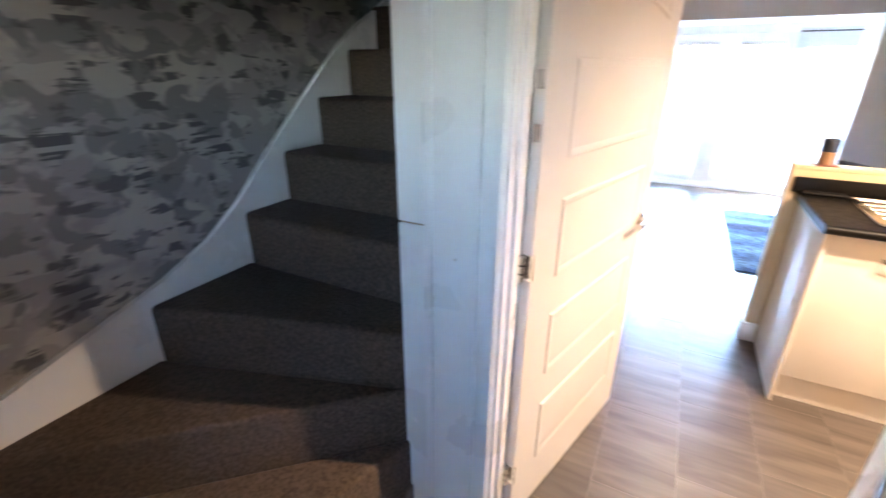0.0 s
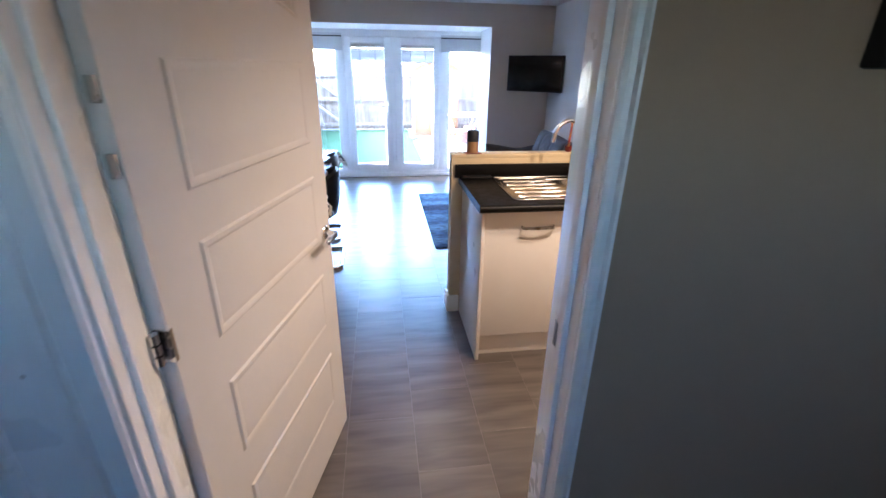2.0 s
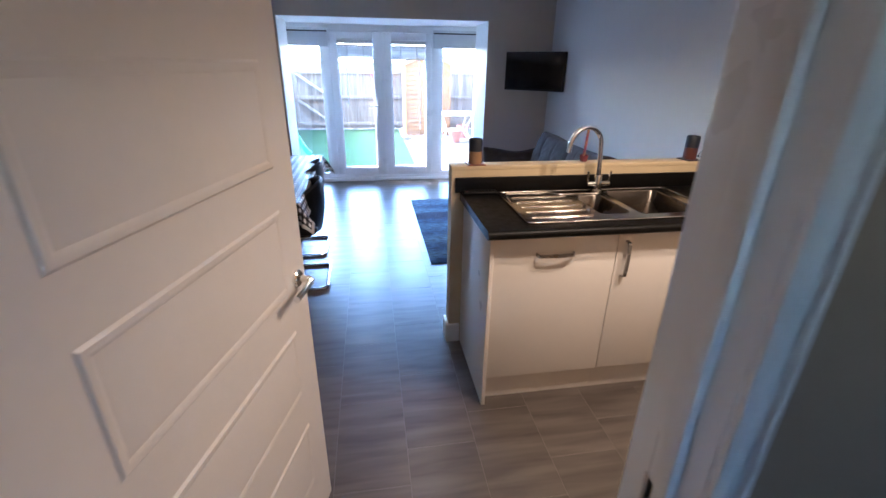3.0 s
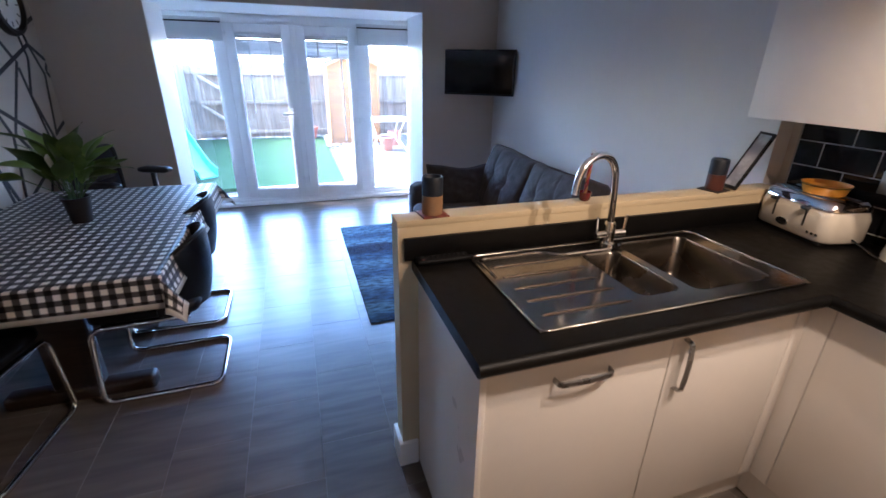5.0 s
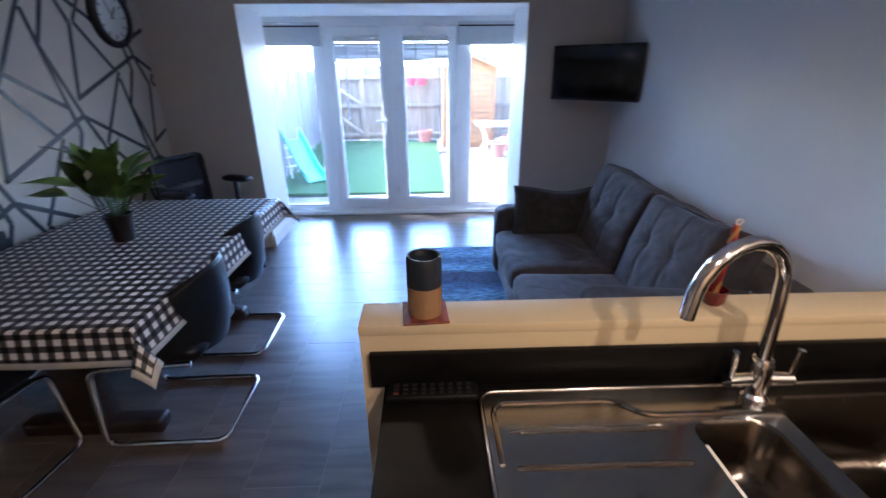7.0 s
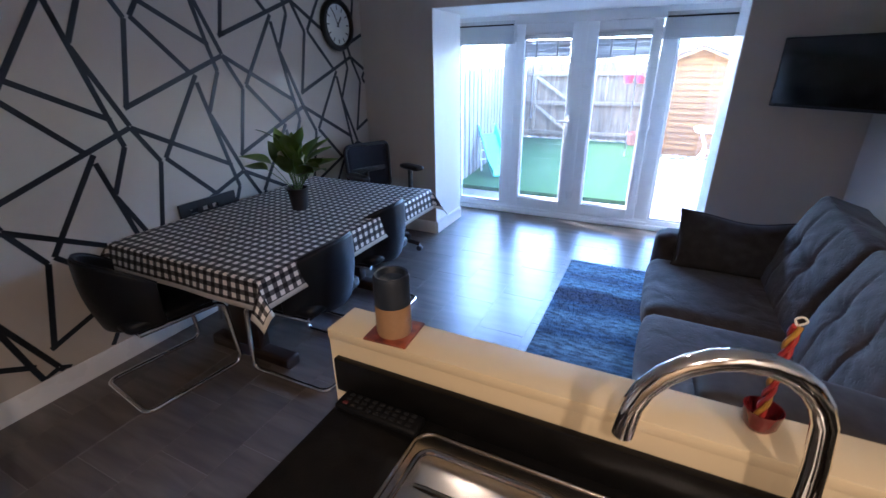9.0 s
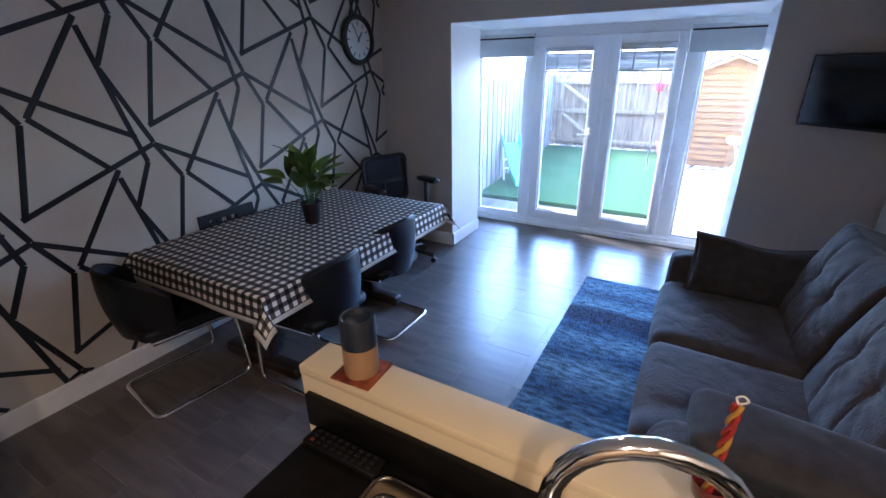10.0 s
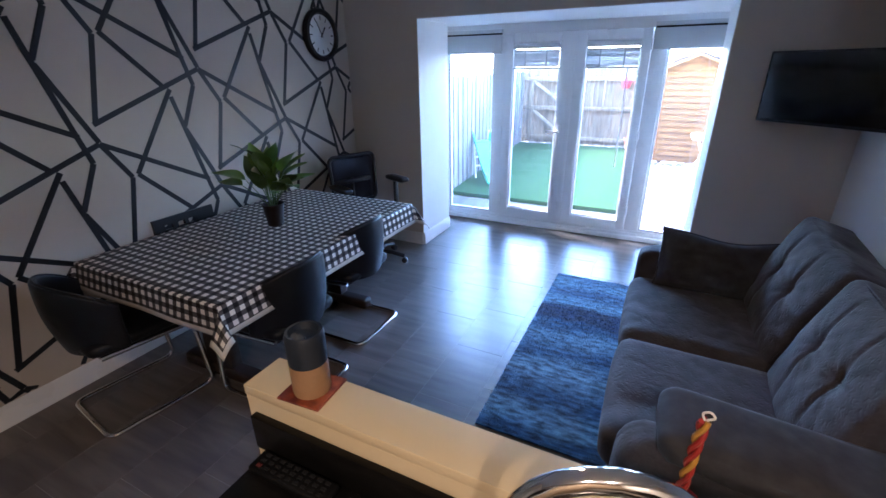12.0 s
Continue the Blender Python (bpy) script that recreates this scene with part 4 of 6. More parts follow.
def loft(rings, cap=True, bm=None):
    b = bm or bmesh.new()
    vs = [[b.verts.new(p) for p in r] for r in rings]
    for a, c in zip(vs, vs[1:]):
        for i in range(len(a)):
            j = (i + 1) % len(a)
            b.faces.new((a[i], a[j], c[j], c[i]))
    if cap:
        b.faces.new(vs[-1])
    return b


sink = thing("kitchen_sink", "stainless steel one and a half bowl sink with drainer", "sink", (0.66, 0.3, 0.911))


def ring(rect, r, z):
    return [(x, y, z) for x, y in rounded_rect(*rect, r)]


def bowl(x0, y0, x1, y1, depth, name):
    r = 0.035
    rings = [ring((x0, y0, x1, y1), r, 0.9155), ring((x0 + 0.006, y0 + 0.006, x1 - 0.006, y1 - 0.006), r, 0.909), ring((x0 + 0.014, y0 + 0.014, x1 - 0.014, y1 - 0.014), r, 0.90 - depth + 0.03), ring((x0 + 0.028, y0 + 0.028, x1 - 0.028, y1 - 0.028), r, 0.90 - depth + 0.006), ring((x0 + 0.045, y0 + 0.045, x1 - 0.045, y1 - 0.045), r * 0.6, 0.90 - depth)]
    ob = part(name, loft(rings), SHADED_BOWL_STEEL, sink, smooth=60)
    part("drain", lathe([(0, 0.004), (0.03, 0.004), (0.036, 0.0)], 20, ((x0 + x1) / 2, (y0 + y1) / 2, 0.90 - depth)), CHROME, ob)
    return ob


BOWLS = ((0.552, 0.138, 0.702, 0.442), (0.738, 0.122, 1.045, 0.497))
bowl(*BOWLS[0], 0.10, "half_bowl")
bowl(*BOWLS[1], 0.15, "main_bowl")
bm = bmesh.new()
for b in ((SX0, SY0, BOWLS[0][0], SY1), (BOWLS[0][0], SY0, BOWLS[0][2], BOWLS[0][1]), (BOWLS[0][0], BOWLS[0][3], BOWLS[0][2], SY1), (BOWLS[0][2], SY0, BOWLS[1][0], SY1), (BOWLS[1][0], SY0, BOWLS[1][2], BOWLS[1][1]), (BOWLS[1][0], BOWLS[1][3], BOWLS[1][2], SY1), (BOWLS[1][2], SY0, SX1, SY1)):
    box(b[0], b[1], 0.9112, b[2], b[3], 0.9150, 0.0, 1, bm)
for i, (a, c) in enumerate(((BOWLS[0], 0.035), (BOWLS[1], 0.035))):
    for sx, sy, cx, cy in ((-1, -1, a[0], a[1]), (1, -1, a[2], a[1]), (1, 1, a[2], a[3]), (-1, 1, a[0], a[3])):
        pts = [(cx, cy)] + [(cx - sx * c + sx * c * math.cos(t), cy - sy * c + sy * c * math.sin(t)) for t in [math.pi / 2 * k / 6 for k in range(7)]]
        prism(pts if sx * sy > 0 else pts[::-1], 0.9113, 0.9149, bm)
part("deck", bm, STEEL, sink, smooth=None)
part("rim", tube([(x, y, 0.9145) for x, y in rounded_rect(SX0, SY0, SX1, SY1, 0.03)], 0.0048, 8, True), STEEL, sink, smooth=60)
part("back_rail", tube(rounded([(SX0 + 0.02, SY0 + 0.30, 0.9135), (SX0 + 0.02, SY1 - 0.035, 0.915), (0.44, SY1 - 0.035, 0.9155), (0.485, SY1 - 0.075, 0.9155), (0.70, SY1 - 0.075, 0.915)], 0.03), 0.0055, 8), STEEL, sink)
for y in (0.130, 0.207, 0.281, 0.355, 0.430):
    part("drainer_ridge", tube([(0.230, y, 0.914), (0.250, y, 0.9165), (0.490, y, 0.9165), (0.512, y, 0.914)], 0.0042, 8), STEEL, sink)

tap = thing("mixer_tap", "chrome swan-neck mixer tap behind the sink", "tap", (0.715, 0.505, 0.9152))
part("base", lathe([(0, 0), (0.027, 0), (0.027, 0.006), (0.021, 0.012), (0.021, 0.075), (0.017, 0.085), (0, 0.088)], 24, (0.715, 0.505, 0.915)), CHROME, tap)
arc = [(0.715, 0.505, 0.99), (0.706, 0.504, 1.12)]
for i in range(13):
    a = math.pi * i / 12
    arc.append((0.606 + 0.096 * math.cos(a), 0.475 + 0.028 * math.cos(a), 1.150 + 0.096 * math.sin(a)))
arc += [(0.508, 0.447, 1.13)]
part("spout", tube(arc, 0.0125, 14), CHROME, tap)
for s in (-1, 1):
    lv = part("valve", tube([(0.715, 0.505, 0.955), (0.715 + s * 0.062, 0.500, 0.955)], 0.013, 12), CHROME, tap)
    part("lever", tube([(0.715 + s * 0.056, 0.500, 0.955), (0.715 + s * 0.062, 0.498, 1.022)], 0.006, 10), CHROME, lv)

REMOTE_BLACK = material("matt_black_shell", (0.004, 0.004, 0.0045), 0.5, vary=0.2, scale=15.0, bump=0.1, bump_scale=200, spec=0.15)
remote = thing("remote_control", "black remote control lying against the upstand", "remote", (0.09, 0.535, 0.911))
part("body", box(0.005, 0.512, 0.911, 0.185, 0.557, 0.927, 0.006, 3), REMOTE_BLACK, remote)
GREY_BUTTON = material("grey_rubber_button", (0.009, 0.009, 0.010), 0.7, spec=0.15, vary=0.1, scale=30)
RED_BUTTON = material("red_rubber_button", (0.06, 0.008, 0.008), 0.6, vary=0.1, scale=30)
for i in range(9):
    for j in range(3):
        part("button", box(0.02 + i * 0.0175, 0.519 + j * 0.012, 0.927, 0.031 + i * 0.0175, 0.527 + j * 0.012, 0.929, 0.001, 1), RED_BUTTON if (i, j) == (0, 0) else GREY_BUTTON, remote)

# wall tiles behind the worktop
splash = solo("tile_backing", box(XK - 0.0116, YD, 0.94, XK - 0.0005, HALF_N + 0.04, 1.345), GROUT, "", "", kind="structure")

# upper cabinets
for i, (y0, y1) in enumerate(((0.09, 0.635), (-0.41, 0.089), (-0.91, -0.411))):
    u = thing("wall_cabinet", "cream wall cabinet above black tiles", "cabinet", (1.55, (y0 + y1) / 2, 1.335), group="kitchen wall units")
    part("body", box(1.421, y0, 1.335, XK - 0.001, y1, 2.07), CABINET, u)
    d = part("door", box(1.400, y0 + 0.001, 1.337, 1.419, y1 - 0.001, 2.07, 0.0015), CABINET, u)
    bar_handle(d, (1.400, y0 + 0.03, 1.385), (1.400, y0 + 0.03, 1.56), (-1, 0, 0))
part("cornice", box(1.41, -0.91, 2.072, XK - 0.001, 0.635, TOP - 0.002), CABINET, u)


def toaster():
    t = thing("toaster", "cream four-slice toaster with chrome top", "toaster", (1.585, 0.40, 0.911), -12)
    w, d, h = 0.33, 0.20, 0.165
    rings = [[(x, y, z) for x, y in rounded_rect(-d / 2 + i, -w / 2 + i, d / 2 - i, w / 2 - i, 0.045)] for z, i in ((0.012, 0.006), (0.02, 0.0), (0.10, 0.0), (h - 0.035, 0.008), (h - 0.028, 0.012))]
    body = part("body", loft(rings), TOASTER_CREAM, t, local=True, smooth=50)
    rings = [[(x, y, z) for x, y in rounded_rect(-d / 2 + i, -w / 2 + i, d / 2 - i, w / 2 - i, 0.045)] for z, i in ((h - 0.034, 0.004), (h - 0.012, 0.008), (h, 0.022), (h - 0.002, 0.035))]
    topp = part("chrome_top", loft(rings), CHROME, t, local=True, smooth=50)
    part("foot_rim", box(-d / 2 + 0.01, -w / 2 + 0.02, 0.0, d / 2 - 0.01, w / 2 - 0.02, 0.014, 0.004), PLASTIC, t, local=True)
    for y in (-0.07, 0.07):
        for x in (-0.035, 0.035):
            part("slot", box(x - 0.012, y - 0.058, h - 0.0015, x + 0.012, y + 0.058, h + 0.001), PLASTIC, topp, local=True, smooth=None)
        part("lever_slot", box(-d / 2 - 0.001, y - 0.004, 0.055, -d / 2 + 0.003, y + 0.004, h - 0.03), PLASTIC, body, local=True, smooth=None)
        part("lever", box(-d / 2 - 0.022, y - 0.014, h - 0.045, -d / 2, y + 0.014, h - 0.033, 0.004), PLASTIC, body, local=True)
    part("badge", moved(lathe([(0, 0), (0.024, 0), (0.022, 0.004), (0, 0.006)], 24), Matrix.Translation((-d / 2, 0.02, 0.045)) @ Matrix.Rotation(-math.pi / 2, 4, "Y") @ Matrix.Diagonal((0.65, 1.2, 1, 1))), CHROME, body, local=True)
    for k in range(3):
        part("button", moved(lathe([(0, 0), (0.006, 0), (0.005, 0.003), (0, 0.003)], 12), Matrix.Translation((-d / 2, -0.10 - 0.018 * k, 0.04)) @ Matrix.Rotation(-math.pi / 2, 4, "Y")), CHROME, body, local=True)
    part("power_cord", tube(rounded([(0.02, -w / 2, 0.03), (0.03, -w / 2 - 0.06, 0.006), (0.0, -w / 2 - 0.12, 0.006), (0.06, -w / 2 - 0.10, 0.006), (0.10, -w / 2 - 0.04, 0.10), (0.112, -w / 2 - 0.02, 0.20)], 0.05), 0.0035, 8), PLASTIC, t, local=True)


toaster()
dish = thing("flan_dish", "yellow enamel dish resting on the toaster", "dish", (1.585, 0.385, 1.0773))
part("bowl", lathe([(0, 0), (0.066, 0), (0.076, 0.036), (0.080, 0.038), (0.074, 0.038), (0.064, 0.006), (0, 0.006)], 40, (1.585, 0.385, 1.0773)), YELLOW, dish)
part("rim_line", tube([(1.585 + 0.0772 * math.cos(a), 0.385 + 0.0772 * math.sin(a), 1.110) for a in [2 * math.pi * i / 40 for i in range(40)]], 0.0014, 6, True), DARK_WOOD, dish)
kettle = thing("kettle", "cream kettle with chrome lid on the worktop", "kettle", (1.585, 0.055, 0.911))
kb = part("body", lathe([(0, 0.012), (0.084, 0.012), (0.086, 0.02), (0.080, 0.06), (0.064, 0.125), (0.056, 0.155), (0.0, 0.155)], 40, (1.585, 0.055, 0.911)), TOASTER_CREAM, kettle)
part("base_ring", lathe([(0, 0), (0.088, 0), (0.088, 0.012), (0.0, 0.012)], 40, (1.585, 0.055, 0.911)), CHROME, kettle)
part("collar", lathe([(0.0565, 0.15), (0.060, 0.158), (0.056, 0.185), (0.05, 0.19), (0.046, 0.20), (0.02, 0.208), (0.012, 0.225), (0, 0.228)], 36, (1.585, 0.055, 0.911)), CHROME, kettle)
part("handle", tube(rounded([(1.62, 0.0, 1.095), (1.65, -0.06, 1.09), (1.66, -0.075, 0.98), (1.63, -0.03, 0.95)], 0.04), 0.010, 10), PLASTIC, kettle)
part("spout", tube([(1.555, 0.10, 1.02), (1.535, 0.13, 1.065)], 0.014, 12), TOASTER_CREAM, kettle)
part("badge", moved(lathe([(0, 0), (0.022, 0), (0.020, 0.004), (0, 0.005)], 20), Matrix.Translation((1.505, 0.07, 0.975)) @ Matrix.Rotation(-math.pi / 2 + 0.2, 4, "Y") @ Matrix.Diagonal((0.7, 1.2, 1, 1))), CHROME, kb)
sock = thing("wall_socket", "steel double socket with black plug on the tiles", "socket", (XK - 0.012, 0.11, 1.13))
part("plate", box(XK - 0.020, 0.138, 1.095, XK - 0.0145, 0.285, 1.178, 0.002), SOCKET, sock)
part("plug", box(XK - 0.055, 0.160, 1.105, XK - 0.0205, 0.20, 1.15, 0.006), PLASTIC, sock)
part("rocker", box(XK - 0.024, 0.235, 1.15, XK - 0.0205, 0.25, 1.17, 0.001), GLOSS_WHITE, sock)

# on the half wall


def pillar_candle(x, y, low, label, base, turn):
    c = thing("pillar_candle", label, "candle", (x, y, HALF_T), turn, group="candles on the half wall")
    part("coaster", box(-0.045, -0.045, 0, 0.045, 0.045, 0.005, 0.001, 1), base, c, "small square coaster", local=True)
    part("lower_wax", lathe([(0, 0.005), (0.0335, 0.005), (0.0345, 0.010), (0.0345, 0.068), (0, 0.068)], 40, (0, 0, 0)), low, c, local=True)
    part("upper_wax", lathe([(0.0, 0.0685), (0.0346, 0.0685), (0.0348, 0.122), (0.032, 0.130), (0.028, 0.129), (0.025, 0.118), (0.010, 0.108), (0, 0.107)], 40, (0, 0, 0)), CANDLE_BLUE, c, local=True)
    part("wick", tube([(0, 0, 0.106), (0.001, 0, 0.116)], 0.0012, 6), PLASTIC, c, local=True)


pillar_candle(0.084, 0.622, CANDLE_TAN, "navy and tan pillar candle on a red coaster", COASTER, 4)
pillar_candle(1.31, 0.625, CANDLE_RUST, "navy and rust pillar candle on a dark coaster", SLATE, 12)
pf = thing("photo_frame", "black framed photograph leaning on the kitchen wall", "photo frame", (1.50, 0.62, HALF_T))
tilt = Matrix.Translation((1.385, 0.625, HALF_T + 0.004)) @ Matrix.Rotation(radians(33), 4, "Y") @ Matrix.Rotation(radians(8), 4, "Z")
part("frame", moved(box(-0.012, -0.04, 0, 0.0, 0.025, 0.262, 0.002), tilt), BEZEL, pf)
part("print", moved(box(-0.0135, -0.03, 0.012, -0.0122, 0.015, 0.250), tilt), PHOTO, pf)
cup = thing("sugar_stick_cup", "red glass cup holding a twisted candy stick", "cup", (0.686, 0.635, HALF_T))
part("cup", lathe([(0, 0), (0.016, 0), (0.022, 0.009), (0.025, 0.034), (0.0235, 0.034), (0.020, 0.010), (0, 0.005)], 28, (0.686, 0.635, HALF_T)), RED_GLASS, cup)
for k, mt in enumerate((CANDY_RED, CANDY_YELLOW, CANDY_RED)):
    pts = []
    for i in range(50):
        u = i / 49
        a = 2 * math.pi * (2.6 * u + k / 3)
        pts.append((0.686 + 0.004 * u - 0.004 + 0.0042 * math.cos(a), 0.632 - 0.01 * u + 0.0042 * math.sin(a), HALF_T + 0.012 + 0.165 * u))
    part("candy_strand", tube(pts, 0.0033, 8), mt, cup)
part("string_loop", tube(rounded([(0.686, 0.622, 1.222), (0.682, 0.624, 1.230), (0.690, 0.622, 1.236), (0.696, 0.62, 1.230), (0.688, 0.622, 1.223)], 0.004), 0.0014, 6), CLOTH_EDGE, cup)

# ---- living room ----
TX0, TX1, TY0, TY1, TZ = -1.94, -0.895, 1.11, 2.665, 0.713
table = thing("dining_table", "dark wooden trestle dining table under a cloth", "table", (-1.42, 1.89, 0))
part("tabletop", box(TX0 + 0.01, TY0 + 0.01, 0.672, TX1 - 0.01, TY1 - 0.01, 0.709, 0.008), DARK_WOOD, table)
for y in (1.42, 2.36):
    part("foot", box(-1.72, y - 0.045, 0.0, -1.11, y + 0.045, 0.075, 0.02, 3), DARK_WOOD, table)
    part("trestle_post", box(-1.52, y - 0.035, 0.07, -1.32, y + 0.035, 0.61, 0.01), DARK_WOOD, table)
    part("bearer", box(-1.80, y - 0.04, 0.605, -1.05, y + 0.04, 0.672, 0.012), DARK_WOOD, table)
part("stretcher", box(-1.46, 1.45, 0.24, -1.38, 2.33, 0.36, 0.008), DARK_WOOD, table)


def table_cloth():
    """A checked cloth: flat on the top, falling over the edges, its corners hanging as points."""
    bm = bmesh.new()
    uvl = bm.loops.layers.uv.new("UVMap")
    over, step, check = 0.15, 0.0275, 0.050

    def ticks(a, b):
        n = round((b - a) / step)
        out = [a - over * (1 - k / 6) for k in range(6)] + [a + (b - a) * i / n for i in range(n + 1)] + [b + over * (k + 1) / 6 for k in range(6)]
        return out

    xs, ys = ticks(TX0, TX1), ticks(TY0, TY1)
    grid = {}
    for i, s in enumerate(xs):
        for j, t in enumerate(ys):
            a = TX0 - s if s < TX0 else (s - TX1 if s > TX1 else 0.0)
            b = TY0 - t if t < TY0 else (t - TY1 if t > TY1 else 0.0)
            d = math.hypot(a, b)
            x, y = min(max(s, TX0), TX1), min(max(t, TY0), TY1)
            wave = noise.noise(Vector((s * 3.1, t * 3.1, 0.3)))
            flare = 0.16 + 0.10 * wave + (0.42 if a and b else 0.0)
            drop = max(0.0, d - 0.006) * (0.90 if not (a and b) else 0.86)
            if s > TX1 and t > TY1:
                drop *= 1.15
            if d:
                x += math.copysign(a, s - TX0 - 0.3) * flare
                y += math.copysign(b, t - TY0 - 0.3) * flare
            if s < TX0:
                x = max(x, XL + 0.02)
            z = TZ + 0.003 - drop + (0.0015 * noise.noise(Vector((s * 6, t * 6, 1.7))) if not d else 0.006 * wave * d / over)
            grid[i, j] = bm.verts.new((x, y, z))
    for i in range(len(xs) - 1):
        for j in range(len(ys) - 1):
            f = bm.faces.new((grid[i, j], grid[i + 1, j], grid[i + 1, j + 1], grid[i, j + 1]))
            for lp, (u, v) in zip(f.loops, ((i, j), (i + 1, j), (i + 1, j + 1), (i, j + 1))):
                lp[uvl].uv = (xs[u] / check, ys[v] / check)
            if i in (0, len(xs) - 2) or j in (0, len(ys) - 2):
                f.material_index = 1
    ob = solo("tablecloth", bm, GINGHAM, "black and white gingham cloth hanging over the dining table", "tablecloth", smooth=179)
    ob.data.materials.append(CLOTH_EDGE)
    md = ob.modifiers.new("thick", "SOLIDIFY")
    md.thickness, md.offset = 0.0016, 0.0
    return ob


table_cloth()


def potted_plant(x, y, z):
    p = thing("potted_plant", "leafy peace lily in a dark plastic pot on the table", "plant", (x, y, z))
    part("pot", lathe([(0, 0), (0.046, 0), (0.062, 0.125), (0.066, 0.125), (0.066, 0.135), (0.058, 0.135), (0.056, 0.11), (0, 0.11)], 32, (x, y, z)), POT_DARK, p)
    part("soil", lathe([(0.0565, 0.111), (0.03, 0.117), (0, 0.119)], 24, (x, y, z)), SOIL, p)
    rnd = random.Random(7)
    meshes = []
    for k in range(4):
        bm = bmesh.new()
        n, length, wide = 10, 0.130 + 0.014 * k, 0.037 + 0.004 * k
        rows = []
        for i in range(n + 1):
            u = i / n
            w = wide * (math.sin(math.pi * min(1, u * 1.02) ** 0.8) ** 0.8 if 0 < u < 1 else 0.02)
            bend = -0.085 * u * u * (0.25 + 0.42 * k)
            twist = 0.2 * (k - 1.5) * u
            rows.append([bm.verts.new((length * u, v * w * math.cos(twist), bend + abs(v) * w * 0.22 + v * w * math.sin(twist) + 0.004 * math.sin(7 * u + v))) for v in (-1, -0.5, 0, 0.5, 1)])
        for a, b in zip(rows, rows[1:]):
            for i in range(4):
                bm.faces.new((a[i], a[i + 1], b[i + 1], b[i]))
        meshes.append(link_mesh("leaf", bm, LEAF, 179))
    for i in range(32):
        turn = rnd.uniform(0, 360)
        up = rnd.choice((86, 78, 66, 52, 38)) + rnd.uniform(-8, 8)
        stem = rnd.uniform(0.06, 0.225)
        a = radians(turn)
        d = Vector((math.cos(a) * math.cos(radians(up)), math.sin(a) * math.cos(radians(up)), math.sin(radians(max(up, 38)))))
        base = Vector((x + 0.02 * math.cos(a), y + 0.02 * math.sin(a), z + 0.115))
        tip = base + d * stem + Vector((0, 0, 0.02))
        part("stem", tube([base, (base + tip) / 2 + Vector((0, 0, 0.008)), tip], 0.0022, 5), STEM, p)
        size = rnd.uniform(0.85, 1.3)
        piece("leaf", meshes[i % 4], p, Matrix.Translation(tip) @ Euler((radians(rnd.uniform(-35, 35)), radians(-up + rnd.uniform(-8, 15)), a), "XYZ").to_matrix().to_4x4() @ Matrix.Scale(size, 4))
    top = Vector((x - 0.04, y - 0.05, z + 0.33))
    part("flower_stem", tube([(x, y, z + 0.11), (x - 0.02, y - 0.03, z + 0.24), top], 0.0022, 6), STEM, p)
    part("flower", moved(soft_box(0.012, 0.035, 0.06, 0.005, 4, 0.002), Matrix.Translation(top) @ Matrix.Rotation(0.5, 4, "X")), CLOTH_EDGE, p)


potted_plant(-1.44, 1.955, TZ + 0.004)


def cantilever_chair():
    """Faces -x: a tub back on a sprung chrome frame; the floor loop closes at the back."""
    c = thing("cantilever_chair", "black vinyl tub chair on a chrome cantilever frame", "chair", group="chairs round the dining table")
    w = 0.215
    loop = [(0.17, -w + 0.02, 0.405), (-0.225, -w, 0.405), (-0.255, -w, 0.013), (0.245, -w, 0.013), (0.245, w, 0.013), (-0.255, w, 0.013), (-0.225, w, 0.405), (0.17, w - 0.02, 0.405)]
    part("chrome_frame", tube(rounded(loop, 0.055, 7), 0.0125, 12), CHROME, c, "bent chrome tube frame", local=True)
    part("seat", moved(soft_box(0.44, 0.41, 0.07, 0.03, 10, 0.012), Matrix.Translation((-0.015, 0, 0.445))), LEATHER, c, local=True, smooth=179)
    bm = bmesh.new()
    rows = []
    n, k = 22, 8
    for i in range(n + 1):
        th = radians(-80 + 160 * i / n)
        q = abs(i / n * 2 - 1)
        z1 = 0.765 - 0.13 * q ** 2.4
        z0 = 0.40 + 0.03 * q
        row = []
        for j in range(k + 1):
            u = j / k
            r = 0.205 + 0.035 * u + 0.02 * math.sin(math.pi * u)
            row.append(bm.verts.new((0.01 + r * math.cos(th) * 1.0, (0.225 + 0.012 * u) * math.sin(th), z0 + (z1 - z0) * u)))
        rows.append(row)
    for a, b in zip(rows, rows[1:]):
        for j in range(k):
            bm.faces.new((a[j], a[j + 1], b[j + 1], b[j]))
    ob = part("backrest", bm, LEATHER, c, local=True, smooth=179)
    md = ob.modifiers.new("thick", "SOLIDIFY")
    md.thickness, md.offset = 0.028, 0.0
    bv = ob.modifiers.new("soft", "BEVEL")
    bv.width, bv.segments = 0.010, 3
    top = [(0.01 + 0.24 * math.cos(radians(a)), 0.237 * math.sin(radians(a)), 0.768 - 0.13 * abs(a / 80) ** 2.4) for a in range(-80, 81, 8)]
    part("top_piping", tube(top, 0.006, 8), LEATHER, c, local=True)
    part("under_shell", box(-0.19, -0.19, 0.395, 0.17, 0.19, 0.415, 0.006), PLASTIC, c, local=True)
    return c


